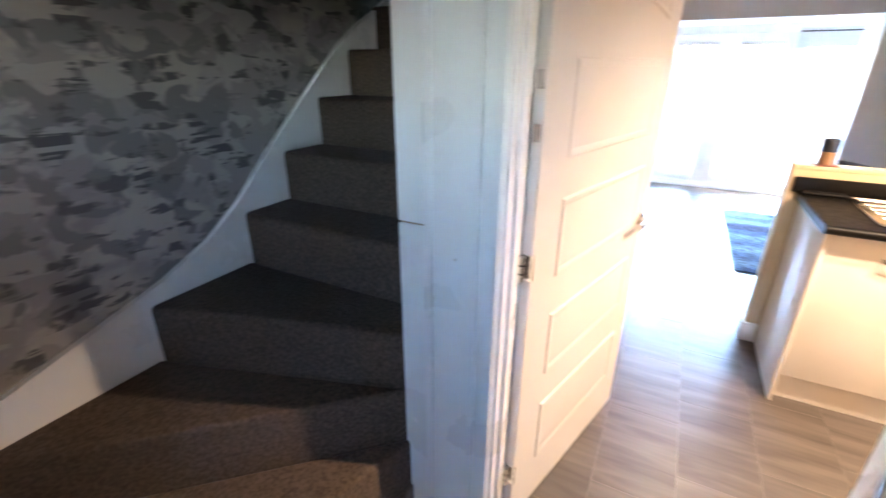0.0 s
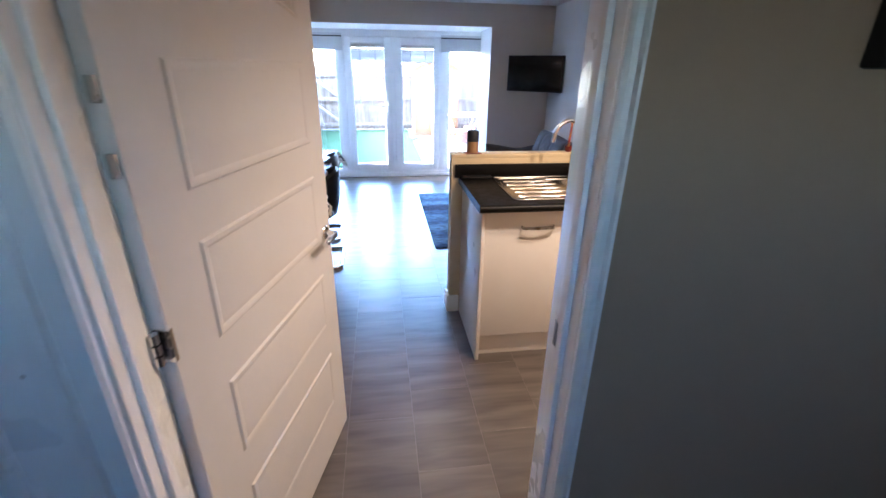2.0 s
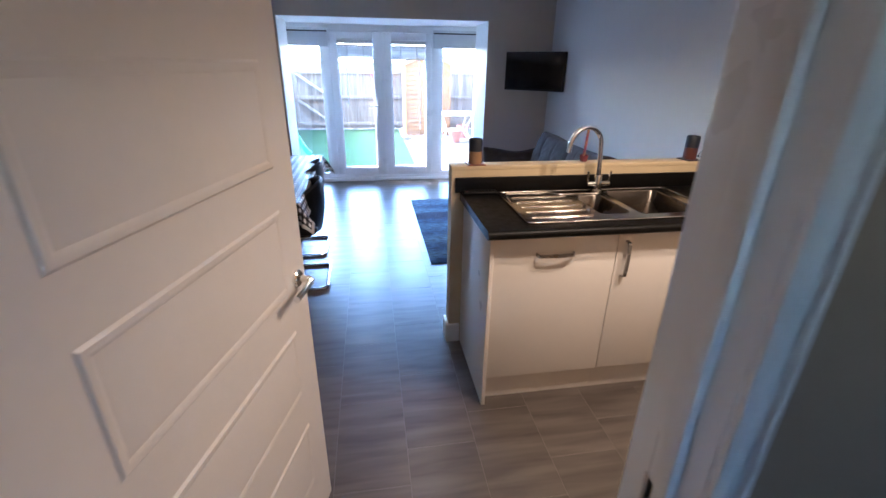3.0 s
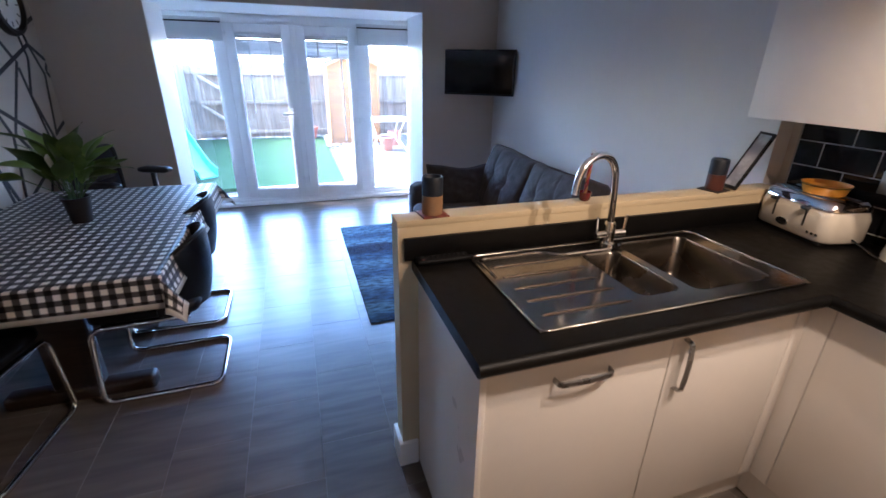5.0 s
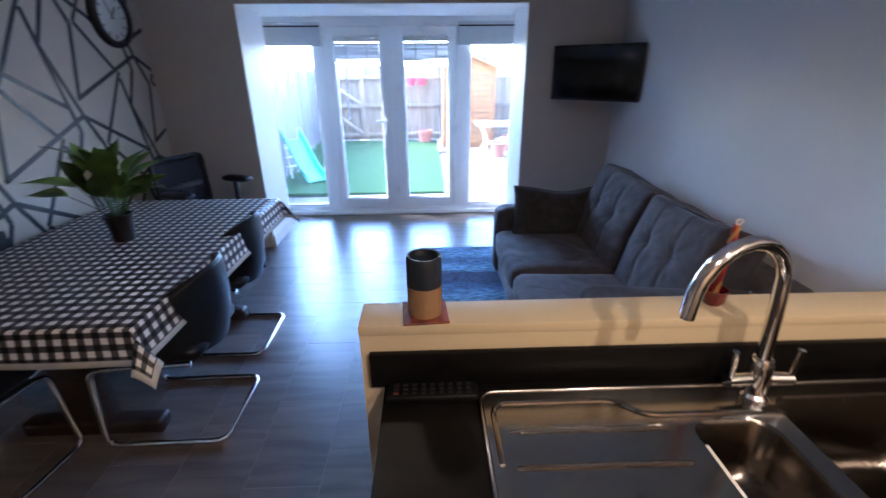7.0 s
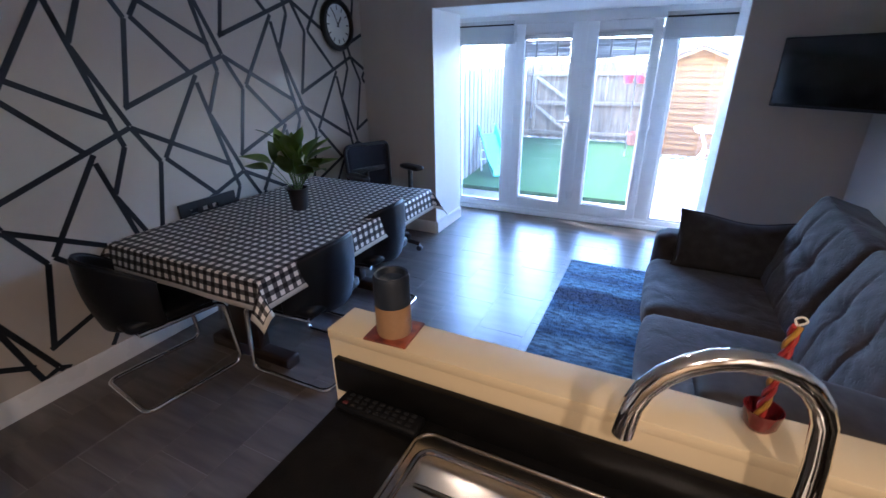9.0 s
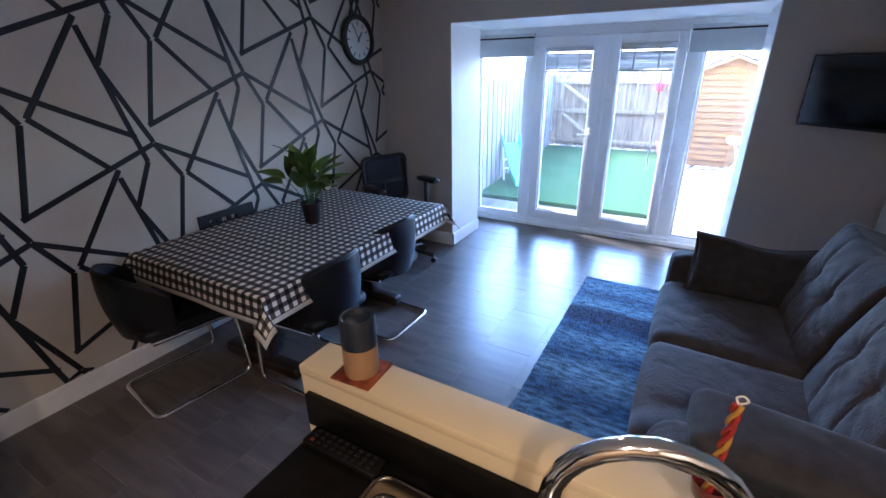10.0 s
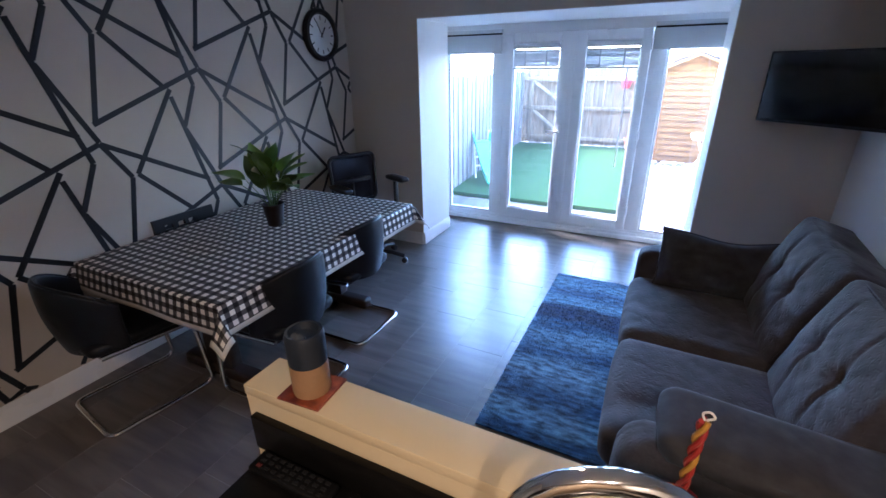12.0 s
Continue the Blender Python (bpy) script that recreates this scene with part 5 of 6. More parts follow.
chair = cantilever_chair()
chair.matrix_basis = pose(-1.055, 1.53, 0, 0, 0, 1)
tagged(copy_thing(chair, pose(-1.115, 2.155, 0, 0, 0, 0)), group="chairs round the dining table")
tagged(copy_thing(chair, pose(-1.673, 1.108, 0, 0, 0, -98)), label="black vinyl tub chair at the table's end")
slot_chair = thing("slotted_chair", "black chair with slotted back between table and wall", "chair", (-1.76, 1.77, 0), group="chairs round the dining table")
SB = Matrix.Translation((-1.99, 1.775, -0.03)) @ Matrix.Rotation(radians(-4), 4, "Y")
bm = bmesh.new()
for y0, y1, z0, z1 in ((-0.20, 0.20, 0.45, 0.728), (-0.20, -0.135, 0.728, 0.756), (-0.085, -0.05, 0.728, 0.756), (-0.005, 0.02, 0.728, 0.756), (0.06, 0.20, 0.728, 0.756), (-0.20, 0.20, 0.756, 0.80)):
    box(-0.012, y0, z0, 0.012, y1, z1, 0.0, 1, bm)
part("backrest", moved(bm, SB), PLASTIC, slot_chair, smooth=None)
part("seat", moved(soft_box(0.40, 0.40, 0.05, 0.02, 6, 0.006), Matrix.Translation((-1.74, 1.775, 0.445))), PLASTIC, slot_chair, smooth=179)
for sx, sy in ((-1.93, 1.60), (-1.93, 1.95), (-1.57, 1.60), (-1.57, 1.95)):
    part("leg", tube([(sx, sy, 0.0), (sx * 0.5 + -1.75 * 0.5 + (0.04 if sx > -1.75 else -0.04), sy, 0.43)], 0.011, 10), CHROME, slot_chair)


def office_chair(x, y, turn):
    """Faces -y."""
    c = thing("office_chair", "black mesh-backed office chair with armrests and castors", "office chair", (x, y, 0), turn)
    part("gas_column", lathe([(0, 0.09), (0.03, 0.09), (0.03, 0.24), (0.018, 0.24), (0.018, 0.40), (0, 0.40)], 16), PLASTIC, c, local=True)
    for i in range(5):
        a = 2 * math.pi * i / 5 + 0.3
        ex, ey = 0.27 * math.cos(a), 0.27 * math.sin(a)
        arm = part("base_arm", tube([(0, 0, 0.10), (ex * 0.6, ey * 0.6, 0.09), (ex, ey, 0.065)], 0.018, 10, flat=0.7), PLASTIC, c, local=True)
        part("castor", moved(lathe([(0, -0.02), (0.022, -0.02), (0.026, -0.012), (0.026, 0.012), (0.022, 0.02), (0, 0.02)], 18), Matrix.Translation((ex, ey, 0.026)) @ Matrix.Rotation(a, 4, "Z") @ Matrix.Rotation(math.pi / 2, 4, "X")), PLASTIC, arm, local=True)
    part("seat", moved(soft_box(0.48, 0.46, 0.08, 0.035, 10, 0.012), Matrix.Translation((0, 0, 0.44))), MESH_FABRIC, c, local=True, smooth=179)
    rim = rounded([(-0.21, 0.24, 0.50), (-0.22, 0.27, 0.90), (0.22, 0.27, 0.90), (0.21, 0.24, 0.50)], 0.06, 6, True)
    part("back_frame", tube(rim, 0.016, 10, True), PLASTIC, c, local=True)
    bm = bmesh.new()
    g = [[bm.verts.new((0.205 * (i / 8 * 2 - 1), 0.245 + 0.03 * j / 10 + 0.03 * (1 - (i / 4 - 1) ** 2), 0.505 + 0.385 * j / 10)) for i in range(9)] for j in range(11)]
    for j in range(10):
        for i in range(8):
            bm.faces.new((g[j][i], g[j][i + 1], g[j + 1][i + 1], g[j + 1][i]))
    ob = part("back_mesh", bm, MESH_FABRIC, c, local=True, smooth=179)
    ob.modifiers.new("thick", "SOLIDIFY").thickness = 0.004
    part("back_bar", box(-0.20, 0.262, 0.66, 0.20, 0.285, 0.70, 0.006), PLASTIC, c, local=True)
    part("spine", tube([(0, 0.1, 0.42), (0, 0.28, 0.44), (0, 0.30, 0.70)], 0.02, 10, flat=1.6), PLASTIC, c, local=True)
    for s in (-1, 1):
        post = part("arm_post", tube(rounded([(s * 0.18, 0.02, 0.42), (s * 0.27, 0.02, 0.42), (s * 0.275, 0.02, 0.685)], 0.03), 0.022, 10, flat=1.5), PLASTIC, c, local=True)
        part("armrest", moved(soft_box(0.088, 0.25, 0.042, 0.018, 6, 0.005), Matrix.Translation((s * 0.275, 0.0, 0.70))), PLASTIC, post, local=True, smooth=179)


office_chair(-1.537, 3.08, 68)

# wall clock
clock = thing("wall_clock", "round white-faced clock in a black rim on a strap", "clock", (XL + 0.02, 3.253, 1.84))
CM = Matrix.Translation((XL + 0.002, 3.253, 1.84)) @ Matrix.Rotation(math.pi / 2, 4, "Y")
part("rim", moved(lathe([(0.150, 0.0), (0.195, 0.0), (0.198, 0.02), (0.188, 0.04), (0.165, 0.045), (0.155, 0.03), (0.150, 0.02)], 56), CM), PLASTIC, clock)
face = part("face", moved(lathe([(0.156, 0.002), (0.156, 0.021), (0, 0.0215)], 56), CM), CLOCK_FACE, clock)
for h in range(12):
    a = 2 * math.pi * h / 12
    m = CM @ Matrix.Rotation(a, 4, "Z") @ Matrix.Translation((0.125, 0, 0.0225))
    part("hour_mark", moved(box(-0.016, -0.004, -0.0008, 0.016, 0.004, 0.0008), m), PLASTIC, face, smooth=None)
for ang, ln, wd in ((-38, 0.075, 0.006), (28, 0.11, 0.004)):
    m = CM @ Matrix.Rotation(radians(180 + ang), 4, "Z") @ Matrix.Translation((0, 0, 0.025))
    part("clock_hand", moved(box(-0.02, -wd, -0.0008, ln, wd, 0.0008), m), PLASTIC, face, smooth=None)
for s in (-1, 1):
    part("strap", moved(box(XL + 0.008, -0.011, 0, XL + 0.014, 0.011, 0.15, 0.001, 1), Matrix.Translation((0, 3.253 + s * 0.075, 2.02)) @ Matrix.Rotation(radians(s * 28), 4, "X")), PLASTIC, clock)
part("peg", moved(lathe([(0, 0), (0.014, 0), (0.016, 0.03), (0, 0.032)], 18), Matrix.Translation((XL + 0.002, 3.253, 2.155)) @ Matrix.Rotation(math.pi / 2, 4, "Y")), CHROME, clock)

# television
tv = thing("television", "flat black television on a corner wall bracket", "television", (1.345, 3.345, 1.45))
TA = math.atan2(3.115 - 3.567, 1.60 - 1.095)
TM = Matrix.Translation((1.349, 3.340, 1.455)) @ Matrix.Rotation(TA, 4, "Z")
part("cabinet", moved(box(-0.342, 0.0, -0.198, 0.342, 0.045, 0.198, 0.006), TM), BEZEL, tv)
part("screen", moved(box(-0.328, -0.003, -0.180, 0.328, 0.001, 0.186, 0.001), TM), SCREEN, tv)
part("bracket_plate", moved(box(-0.1, 0.046, -0.1, 0.1, 0.062, 0.1, 0.003), TM), PLASTIC, tv)
part("bracket_arm", tube([TM @ Vector((0, 0.06, 0)), TM @ Vector((0.0, 0.20, 0)), Vector((1.60, 3.52, 1.455))], 0.018, 10), PLASTIC, tv)
part("wall_plate", box(XR - 0.02, 3.47, 1.36, XR - 0.001, 3.57, 1.55, 0.003), PLASTIC, tv)

# sofa
sofa = thing("sofa", "grey fabric two-seater sofa with loose cushions", "sofa", (1.1, 2.08, 0))


def sofa_part(name, c, s, r, puff, tilt=None, crease=0.0, n=14, seed=0.0, parent=None):
    m = Matrix.Translation(c)
    if tilt:
        m = m @ Euler([radians(a) for a in tilt]).to_matrix().to_4x4()
    return part(name, moved(soft_box(*s, r, n, puff, crease, seed), m), SOFA, parent or sofa, smooth=179)


sofa_part("base", (1.09, 2.08, 0.155), (0.98, 1.78, 0.20), 0.03, 0.004)
sofa_part("back_frame", (1.50, 2.08, 0.40), (0.22, 1.78, 0.60), 0.06, 0.01)
sofa_part("arm", (1.06, 2.885, 0.31), (0.97, 0.185, 0.52), 0.06, 0.008)
sofa_part("arm", (1.09, 1.29, 0.32), (0.95, 0.22, 0.54), 0.085, 0.012)
for y0, y1, sd in ((1.405, 2.085, 1.0), (2.095, 2.785, 4.0)):
    y, w = (y0 + y1) / 2, y1 - y0
    seat = sofa_part("seat_cushion", (0.945, y, 0.335), (0.77, w, 0.165), 0.055, 0.014, (0, 2, 0), 0.006, 18, sd)
    part("piping", tube([(0.572, y0 + 0.045, 0.385), (0.566, y, 0.392), (0.572, y1 - 0.045, 0.385)], 0.005, 6), SOFA, seat)
    BM = Matrix.Translation((1.315, y + 0.01, 0.605)) @ Euler((radians(2 * (sd - 2.5)), radians(19), radians(1.5 * (sd - 2.5)))).to_matrix().to_4x4()
    w2, h2 = w - 0.02, 0.53
    bm = soft_box(0.22, w2, h2, 0.040, 60, 0.0, 0.003, sd)
    for v in bm.verts:
        u, q = 2 * v.co.y / w2, 2 * v.co.z / h2
        slump = 0.020 * noise.noise(Vector((v.co.y * 4 + sd, 0.3, v.co.z * 3)))
        v.co.z += slump * (1 if q > 0 else 0.3)
        if v.co.x < 0.02:
            face = min(1.0, (0.02 - v.co.x) / 0.10)
            seam = sum(math.exp(-((v.co.y - k - 0.012 * math.sin(6 * v.co.z)) / 0.008) ** 2) for k in (-0.115, 0.115)) * max(0.0, 1 - q ** 4)
            dent = sum(math.exp(-((v.co.y - k) ** 2 + (v.co.z - 0.03) ** 2) / 0.0022) for k in (-0.115, 0.115))
            pull = sum(math.sin(11 * math.atan2(v.co.z - 0.03, v.co.y - k) + sd) * math.exp(-math.hypot(v.co.y - k, v.co.z - 0.03) / 0.09) for k in (-0.115, 0.115))
            fold = 0.006 * noise.noise(Vector((v.co.y * 6 + sd, v.co.z * 15, sd))) * math.exp(-((q + 0.3) / 0.6) ** 2)
            channel = 0.020 * abs(math.sin(math.pi * (v.co.y + 0.115) / 0.23)) ** 0.6
            swell = 0.050 * max(0.0, 1 - u * u) ** 0.5 * max(0.0, 1 - q * q) ** 0.5
            v.co.x += face * (-swell * (0.88 + channel * 5) + 0.009 * seam + 0.020 * dent + 0.0035 * pull + fold)
        else:
            v.co.y += 0.006 * noise.noise(Vector((v.co.x * 16, sd, v.co.z * 9)))
    back = part("back_cushion", moved(bm, BM), SOFA, sofa, smooth=179)
    part("piping", moved(tube([(-0.098, a, c + 0.020 * noise.noise(Vector((a * 4 + sd, 0.3, c * 3))) * (1 if c > 0 else 0.3)) for a, c in rounded_rect(-w2 / 2 + 0.012, -h2 / 2 + 0.012, w2 / 2 - 0.012, h2 / 2 - 0.012, 0.05)], 0.006, 6, True), BM), SOFA, back)
    for k in (-0.16, 0.16):
        part("button", moved(lathe([(0, 0), (0.012, 0), (0.009, 0.006), (0, 0.007)], 12), BM @ Matrix.Translation((-0.122, k, 0.02)) @ Matrix.Rotation(-math.pi / 2, 4, "Y")), SOFA, back)
for sx in (0.66, 1.5):
    for sy in (1.25, 2.9):
        part("foot", lathe([(0, 0), (0.022, 0), (0.026, 0.062), (0, 0.062)], 14, (sx, sy, 0.0)), DARK_WOOD, sofa)
cushion = thing("scatter_cushion", "charcoal scatter cushion propped on the sofa arm", "cushion", (0.95, 2.72, 0.42))


def knife_cushion(w, h, thick, n=26, seed=0.0):
    """A stuffed square pad with a seam round its edge and drawn-out corners."""
    bm = bmesh.new()
    grids = []
    for side in (-1, 1):
        g = {}
        for i in range(n + 1):
            for j in range(n + 1):
                u, v = 2 * i / n - 1, 2 * j / n - 1
                body = max(0.0, (1 - u * u) * (1 - v * v)) ** 0.42
                pinch = 1 - 0.07 * (1 - abs(u) ** 3 * 0.6) * abs(v) ** 4
                pull = 1 - 0.07 * (1 - abs(v) ** 3 * 0.6) * abs(u) ** 4
                wr = 0.010 * noise.noise(Vector((u * 2.4 + seed, v * 2.4, side))) + 0.006 * noise.noise(Vector((u * 6, v * 6 + seed, side)))
                sag = -0.035 * max(0.0, v) * (1 - u * u) * (0.6 + 0.4 * math.sin(3 * u + 0.8))
                if side == 1 and (i in (0, n) or j in (0, n)):
                    g[i, j] = grids[0][i, j]
                else:
                    g[i, j] = bm.verts.new((u * w / 2 * pull, side * (thick / 2 * body + wr * body), v * h / 2 * pinch + sag))
        for i in range(n):
            for j in range(n):
                bm.faces.new((g[i, j], g[i + 1, j], g[i + 1, j + 1], g[i, j + 1]))
        grids.append(g)
    seam = [grids[0][k].co.copy() for k in [(i, 0) for i in range(n)] + [(n, j) for j in range(n)] + [(i, n) for i in range(n, 0, -1)] + [(0, j) for j in range(n, 0, -1)]]
    return bm, seam


CU = Matrix.Translation((0.965, 2.735, 0.575)) @ Euler((radians(-12), radians(2), radians(3))).to_matrix().to_4x4()
bm, seam = knife_cushion(0.60, 0.35, 0.17, seed=3.0)
pad = part("cover", moved(bm, CU), DARK_CUSHION, cushion, smooth=179)
part("seam_piping", moved(tube(seam, 0.005, 6, True), CU), DARK_CUSHION, pad)
throw = thing("sofa_throw", "charcoal throw folded over the sofa's arm", "throw", (1.14, 1.305, 0.56))
TH = Matrix.Translation((1.14, 1.305, 0.605)) @ Euler((radians(4), radians(2), radians(-4))).to_matrix().to_4x4()
part("cloth", moved(soft_box(0.84, 0.26, 0.10, 0.045, 26, 0.012, 0.012, 8.0), TH), DARK_CUSHION, throw, smooth=179)
part("hem", moved(tube(rounded([(-0.415, -0.10, -0.03), (-0.425, 0.0, 0.012), (-0.415, 0.10, -0.03)], 0.05), 0.005, 8), TH), DARK_CUSHION, throw)


def shag_rug(x0, y0, x1, y1):
    r = thing("shaggy_rug", "deep-pile blue rug with lighter and darker bands", "rug", ((x0 + x1) / 2, (y0 + y1) / 2, 0))
    bm = box(x0, y0, 0.001, x1, y1, 0.012, 0.004)
    part("backing", bm, RUG, r)
    rnd = np.random.default_rng(3)
    n = 44000
    px, py = rnd.uniform(x0, x1, n), rnd.uniform(y0, y1, n)
    ang, lean, hgt = rnd.uniform(0, 2 * np.pi, n), rnd.uniform(0.004, 0.012, n), rnd.uniform(0.004, 0.009, n)
    wx, wy = np.cos(ang + 1.57) * 0.0026, np.sin(ang + 1.57) * 0.0026
    v = np.empty((n, 3, 3))
    v[:, 0] = np.stack([px - wx, py - wy, np.full(n, 0.010)], 1)
    v[:, 1] = np.stack([px + wx, py + wy, np.full(n, 0.010)], 1)
    v[:, 2] = np.stack([px + np.cos(ang) * lean, py + np.sin(ang) * lean, 0.010 + hgt], 1)
    mesh = bpy.data.meshes.new("tufting")
    mesh.from_pydata(v.reshape(-1, 3).tolist(), [], np.arange(3 * n).reshape(-1, 3).tolist())
    mesh.materials.append(RUG)
    ob = new("tufting", mesh)
    ob.parent = r
    mesh.transform(WORLD_OF[r].inverted())
    tagged(ob, kind="stuff")


shag_rug(0.0, 1.66, 1.22, 3.47)

# ---- ceiling lamps over the kitchen, and a fill lamp added in the living room ----
for x, y, watts, spread in LAMPS:
    ceil = TOP if y > YH else 2.25
    d = thing("downlight", "recessed round ceiling downlight with white rim, unseen", "ceiling light", (x, y, ceil), group="ceiling downlights")
    part("rim", lathe([(0.034, -0.004), (0.045, -0.006), (0.047, -0.001), (0.034, 0.0)], 28, (x, y, ceil)), GLOSS_WHITE, d)
    if watts:
        lamp = new("kitchen_and_fill_bulb", bpy.data.lights.new("kitchen_and_fill_bulb", "SPOT"))
        lamp.data.energy, lamp.data.color, lamp.data.shadow_soft_size = watts * 4, LAMP_WARM, 0.03
        lamp.data.spot_size, lamp.data.spot_blend = radians(spread), 0.6
        lamp.matrix_world = pose(x, y, ceil - 0.03)

# ---- garden ----
ground = solo("ground", box(-250, -250, GROUND - 0.5, 250, 250, GROUND - 0.06), EARTH, "", "", kind="structure", smooth=None)
turf = solo("lawn", box(-2.55, 5.86, GROUND - 0.05, 0.30, 10.62, GROUND + 0.005, 0.003), TURF, "flat green artificial lawn", "lawn", kind="stuff")


def fence_run(name, a, b, top, mat, label, rails, face):
    """Close-boarded fence from a to b with horizontal rails on one face."""
    f = thing(name, label, "fence", (a[0], a[1], GROUND))
    a, b = Vector((*a, 0)), Vector((*b, 0))
    d = b - a
    n = round(d.length / 0.105)
    turn = math.atan2(d.y, d.x)
    mesh = link_mesh("board", box(-0.058, -0.008, 0, 0.058, 0.008, top - GROUND, 0.002, 1), mat)
    rnd = random.Random(len(name) + n)
    for i in range(n):
        p = a + d * ((i + 0.5) / n)
        piece("board", mesh, f, Matrix.Translation((p.x, p.y, GROUND + rnd.uniform(-0.02, 0.02))) @ Matrix.Rotation(turn, 4, "Z") @ Matrix.Translation((0, 0.017 * (i % 2), 0)) @ Matrix.Rotation(rnd.uniform(-0.008, 0.008), 4, "Y"))
    for z in rails:
        part("rail", moved(box(0, face * 0.04 - 0.02, z - 0.04, d.length, face * 0.04 + 0.02, z + 0.04, 0.004), Matrix.Translation(a) @ Matrix.Rotation(turn, 4, "Z")), mat, f)
    return f


fence_run("garden_fence", (-2.5, 10.70), (2.9, 10.70), 1.53, FENCE, "weathered brown close-boarded fence behind the lawn", (0.02, 0.68, 1.30), -1)
fence_run("garden_fence", (-2.02, 4.75), (-2.5, 10.68), 1.46, FENCE_PALE, "silvered close-boarded fence beside the lawn", (), 1)
fence_run("garden_fence", (2.35, 4.75), (2.6, 10.68), 1.46, FENCE_PALE, "pale close-boarded fence beside the paving", (0.3, 1.2), -1)
gate = thing("garden_gate", "boarded garden gate with diagonal braces", "gate", (-1.85, 10.62, GROUND))
for x in (-2.27, -1.42):
    part("gate_stile", box(x - 0.045, 10.60, GROUND + 0.06, x + 0.045, 10.635, 1.50, 0.004), FENCE, gate)
for z in (0.02, 0.68, 1.30):
    part("gate_rail", box(-2.27, 10.585, z - 0.05, -1.42, 10.60, z + 0.05, 0.004), FENCE, gate)
for z0, z1 in ((1.25, 0.73), (0.63, 0.07)):
    part("gate_brace", tube([(-2.22, 10.59, z0), (-1.47, 10.59, z1)], 0.04, 4, flat=0.5), FENCE, gate)


def garden_shed(x0, x1, y0, y1, eave, ridge):
    s = thing("garden_shed", "orange-stained timber shed with overlapping boards", "shed", ((x0 + x1) / 2, (y0 + y1) / 2, GROUND))
    xm, bh = (x0 + x1) / 2, 0.105
    n = int((ridge - GROUND) / bh) + 1
    for i in range(n):
        z0, z1 = GROUND + 0.02 + i * bh, min(ridge, GROUND + 0.02 + (i + 1) * bh + 0.012)
        zm = max(z0, eave)
        half = (x1 - x0) / 2 * (1.0 if zm <= eave else max(0.0, (ridge - zm) / (ridge - eave)))
        if half < 0.05 or z1 <= z0:
            continue
        bm = bmesh.new()
        v = [bm.verts.new(p) for p in ((xm - half, y0 + 0.012, z1), (xm + half, y0 + 0.012, z1), (xm + half, y0 - 0.012, z0), (xm - half, y0 - 0.012, z0), (xm - half, y0 + 0.02, z0), (xm + half, y0 + 0.02, z0))]
        bm.faces.new((v[0], v[1], v[2], v[3]))
        bm.faces.new((v[3], v[2], v[5], v[4]))
        bm.faces.new((v[0], v[4], v[5], v[1]))
        bm.faces.new((v[0], v[3], v[4]))
        bm.faces.new((v[1], v[5], v[2]))
        part("board", bm, SHED_WOOD, s, smooth=None)
        if z1 < eave + 0.03:
            for x, sg in ((x0, -1), (x1, 1)):
                bm = bmesh.new()
                v = [bm.verts.new(p) for p in ((x - sg * 0.012, y0, z1), (x - sg * 0.012, y1, z1), (x + sg * 0.012, y1, z0), (x + sg * 0.012, y0, z0), (x - sg * 0.02, y0, z0), (x - sg * 0.02, y1, z0))]
                bm.faces.new((v[0], v[1], v[2], v[3]))
                bm.faces.new((v[3], v[2], v[5], v[4]))
                bm.faces.new((v[0], v[4], v[5], v[1]))
                part("board", bm, SHED_WOOD, s, smooth=None)
    for x in (x0, x1):
        part("corner_trim", box(x - 0.022, y0 - 0.03, GROUND, x + 0.022, y0 - 0.012, eave, 0.003), SHED_WOOD, s)
    for sg in (-1, 1):
        bm = bmesh.new()
        xe = xm + sg * ((x1 - x0) / 2 + 0.06)
        ze = eave - 0.06 * (ridge - eave) / ((x1 - x0) / 2)
        pts = [(xm, ridge + 0.012), (xe, ze + 0.012), (xe, ze + 0.036), (xm, ridge + 0.036)]
        ra, rb = [bm.verts.new((x, y0 - 0.07, z)) for x, z in pts], [bm.verts.new((x, y1 + 0.05, z)) for x, z in pts]
        for i in range(4):
            j = (i + 1) % 4
            bm.faces.new((ra[i], ra[j], rb[j], rb[i]))
        bm.faces.new(ra)
        bm.faces.new(rb)
        roof = part("roof", bm, FELT, s, smooth=None)
        part("barge_board", tube([(xm, y0 - 0.075, ridge - 0.012), (xe, y0 - 0.075, ze - 0.012)], 0.035, 4, flat=0.3), SHED_WOOD, roof, smooth=None)


garden_shed(0.43, 1.47, 9.32, 10.5, 1.53, 1.745)

slide = thing("toddler_slide", "mint green plastic toddler slide with white ladder", "slide", (-1.85, 6.5, GROUND))
bm = bmesh.new()
prof = [(-0.16, 0.11), (-0.145, 0.11), (-0.125, 0.0), (0.125, 0.0), (0.145, 0.11), (0.16, 0.11), (0.14, -0.02), (-0.14, -0.02)]
path = [(0.0, 0.47), (0.08, 0.46), (0.24, 0.30), (0.42, 0.10), (0.54, 0.0), (0.68, -0.07)]
SM = Matrix.Translation((-2.07, 6.95, 0)) @ Matrix.Rotation(radians(-48), 4, "Z")
rows = [[bm.verts.new((x, py, z + pz * (1.5 if i == 0 else 1))) for py, pz in prof] for i, (x, z) in enumerate(path)]
for a, b in zip(rows, rows[1:]):
    for i in range(len(prof)):
        j = (i + 1) % len(prof)
        bm.faces.new((a[i], a[j], b[j], b[i]))
bm.faces.new(rows[0])
bm.faces.new(rows[-1])
part("chute", moved(bm, SM), SLIDE, slide)
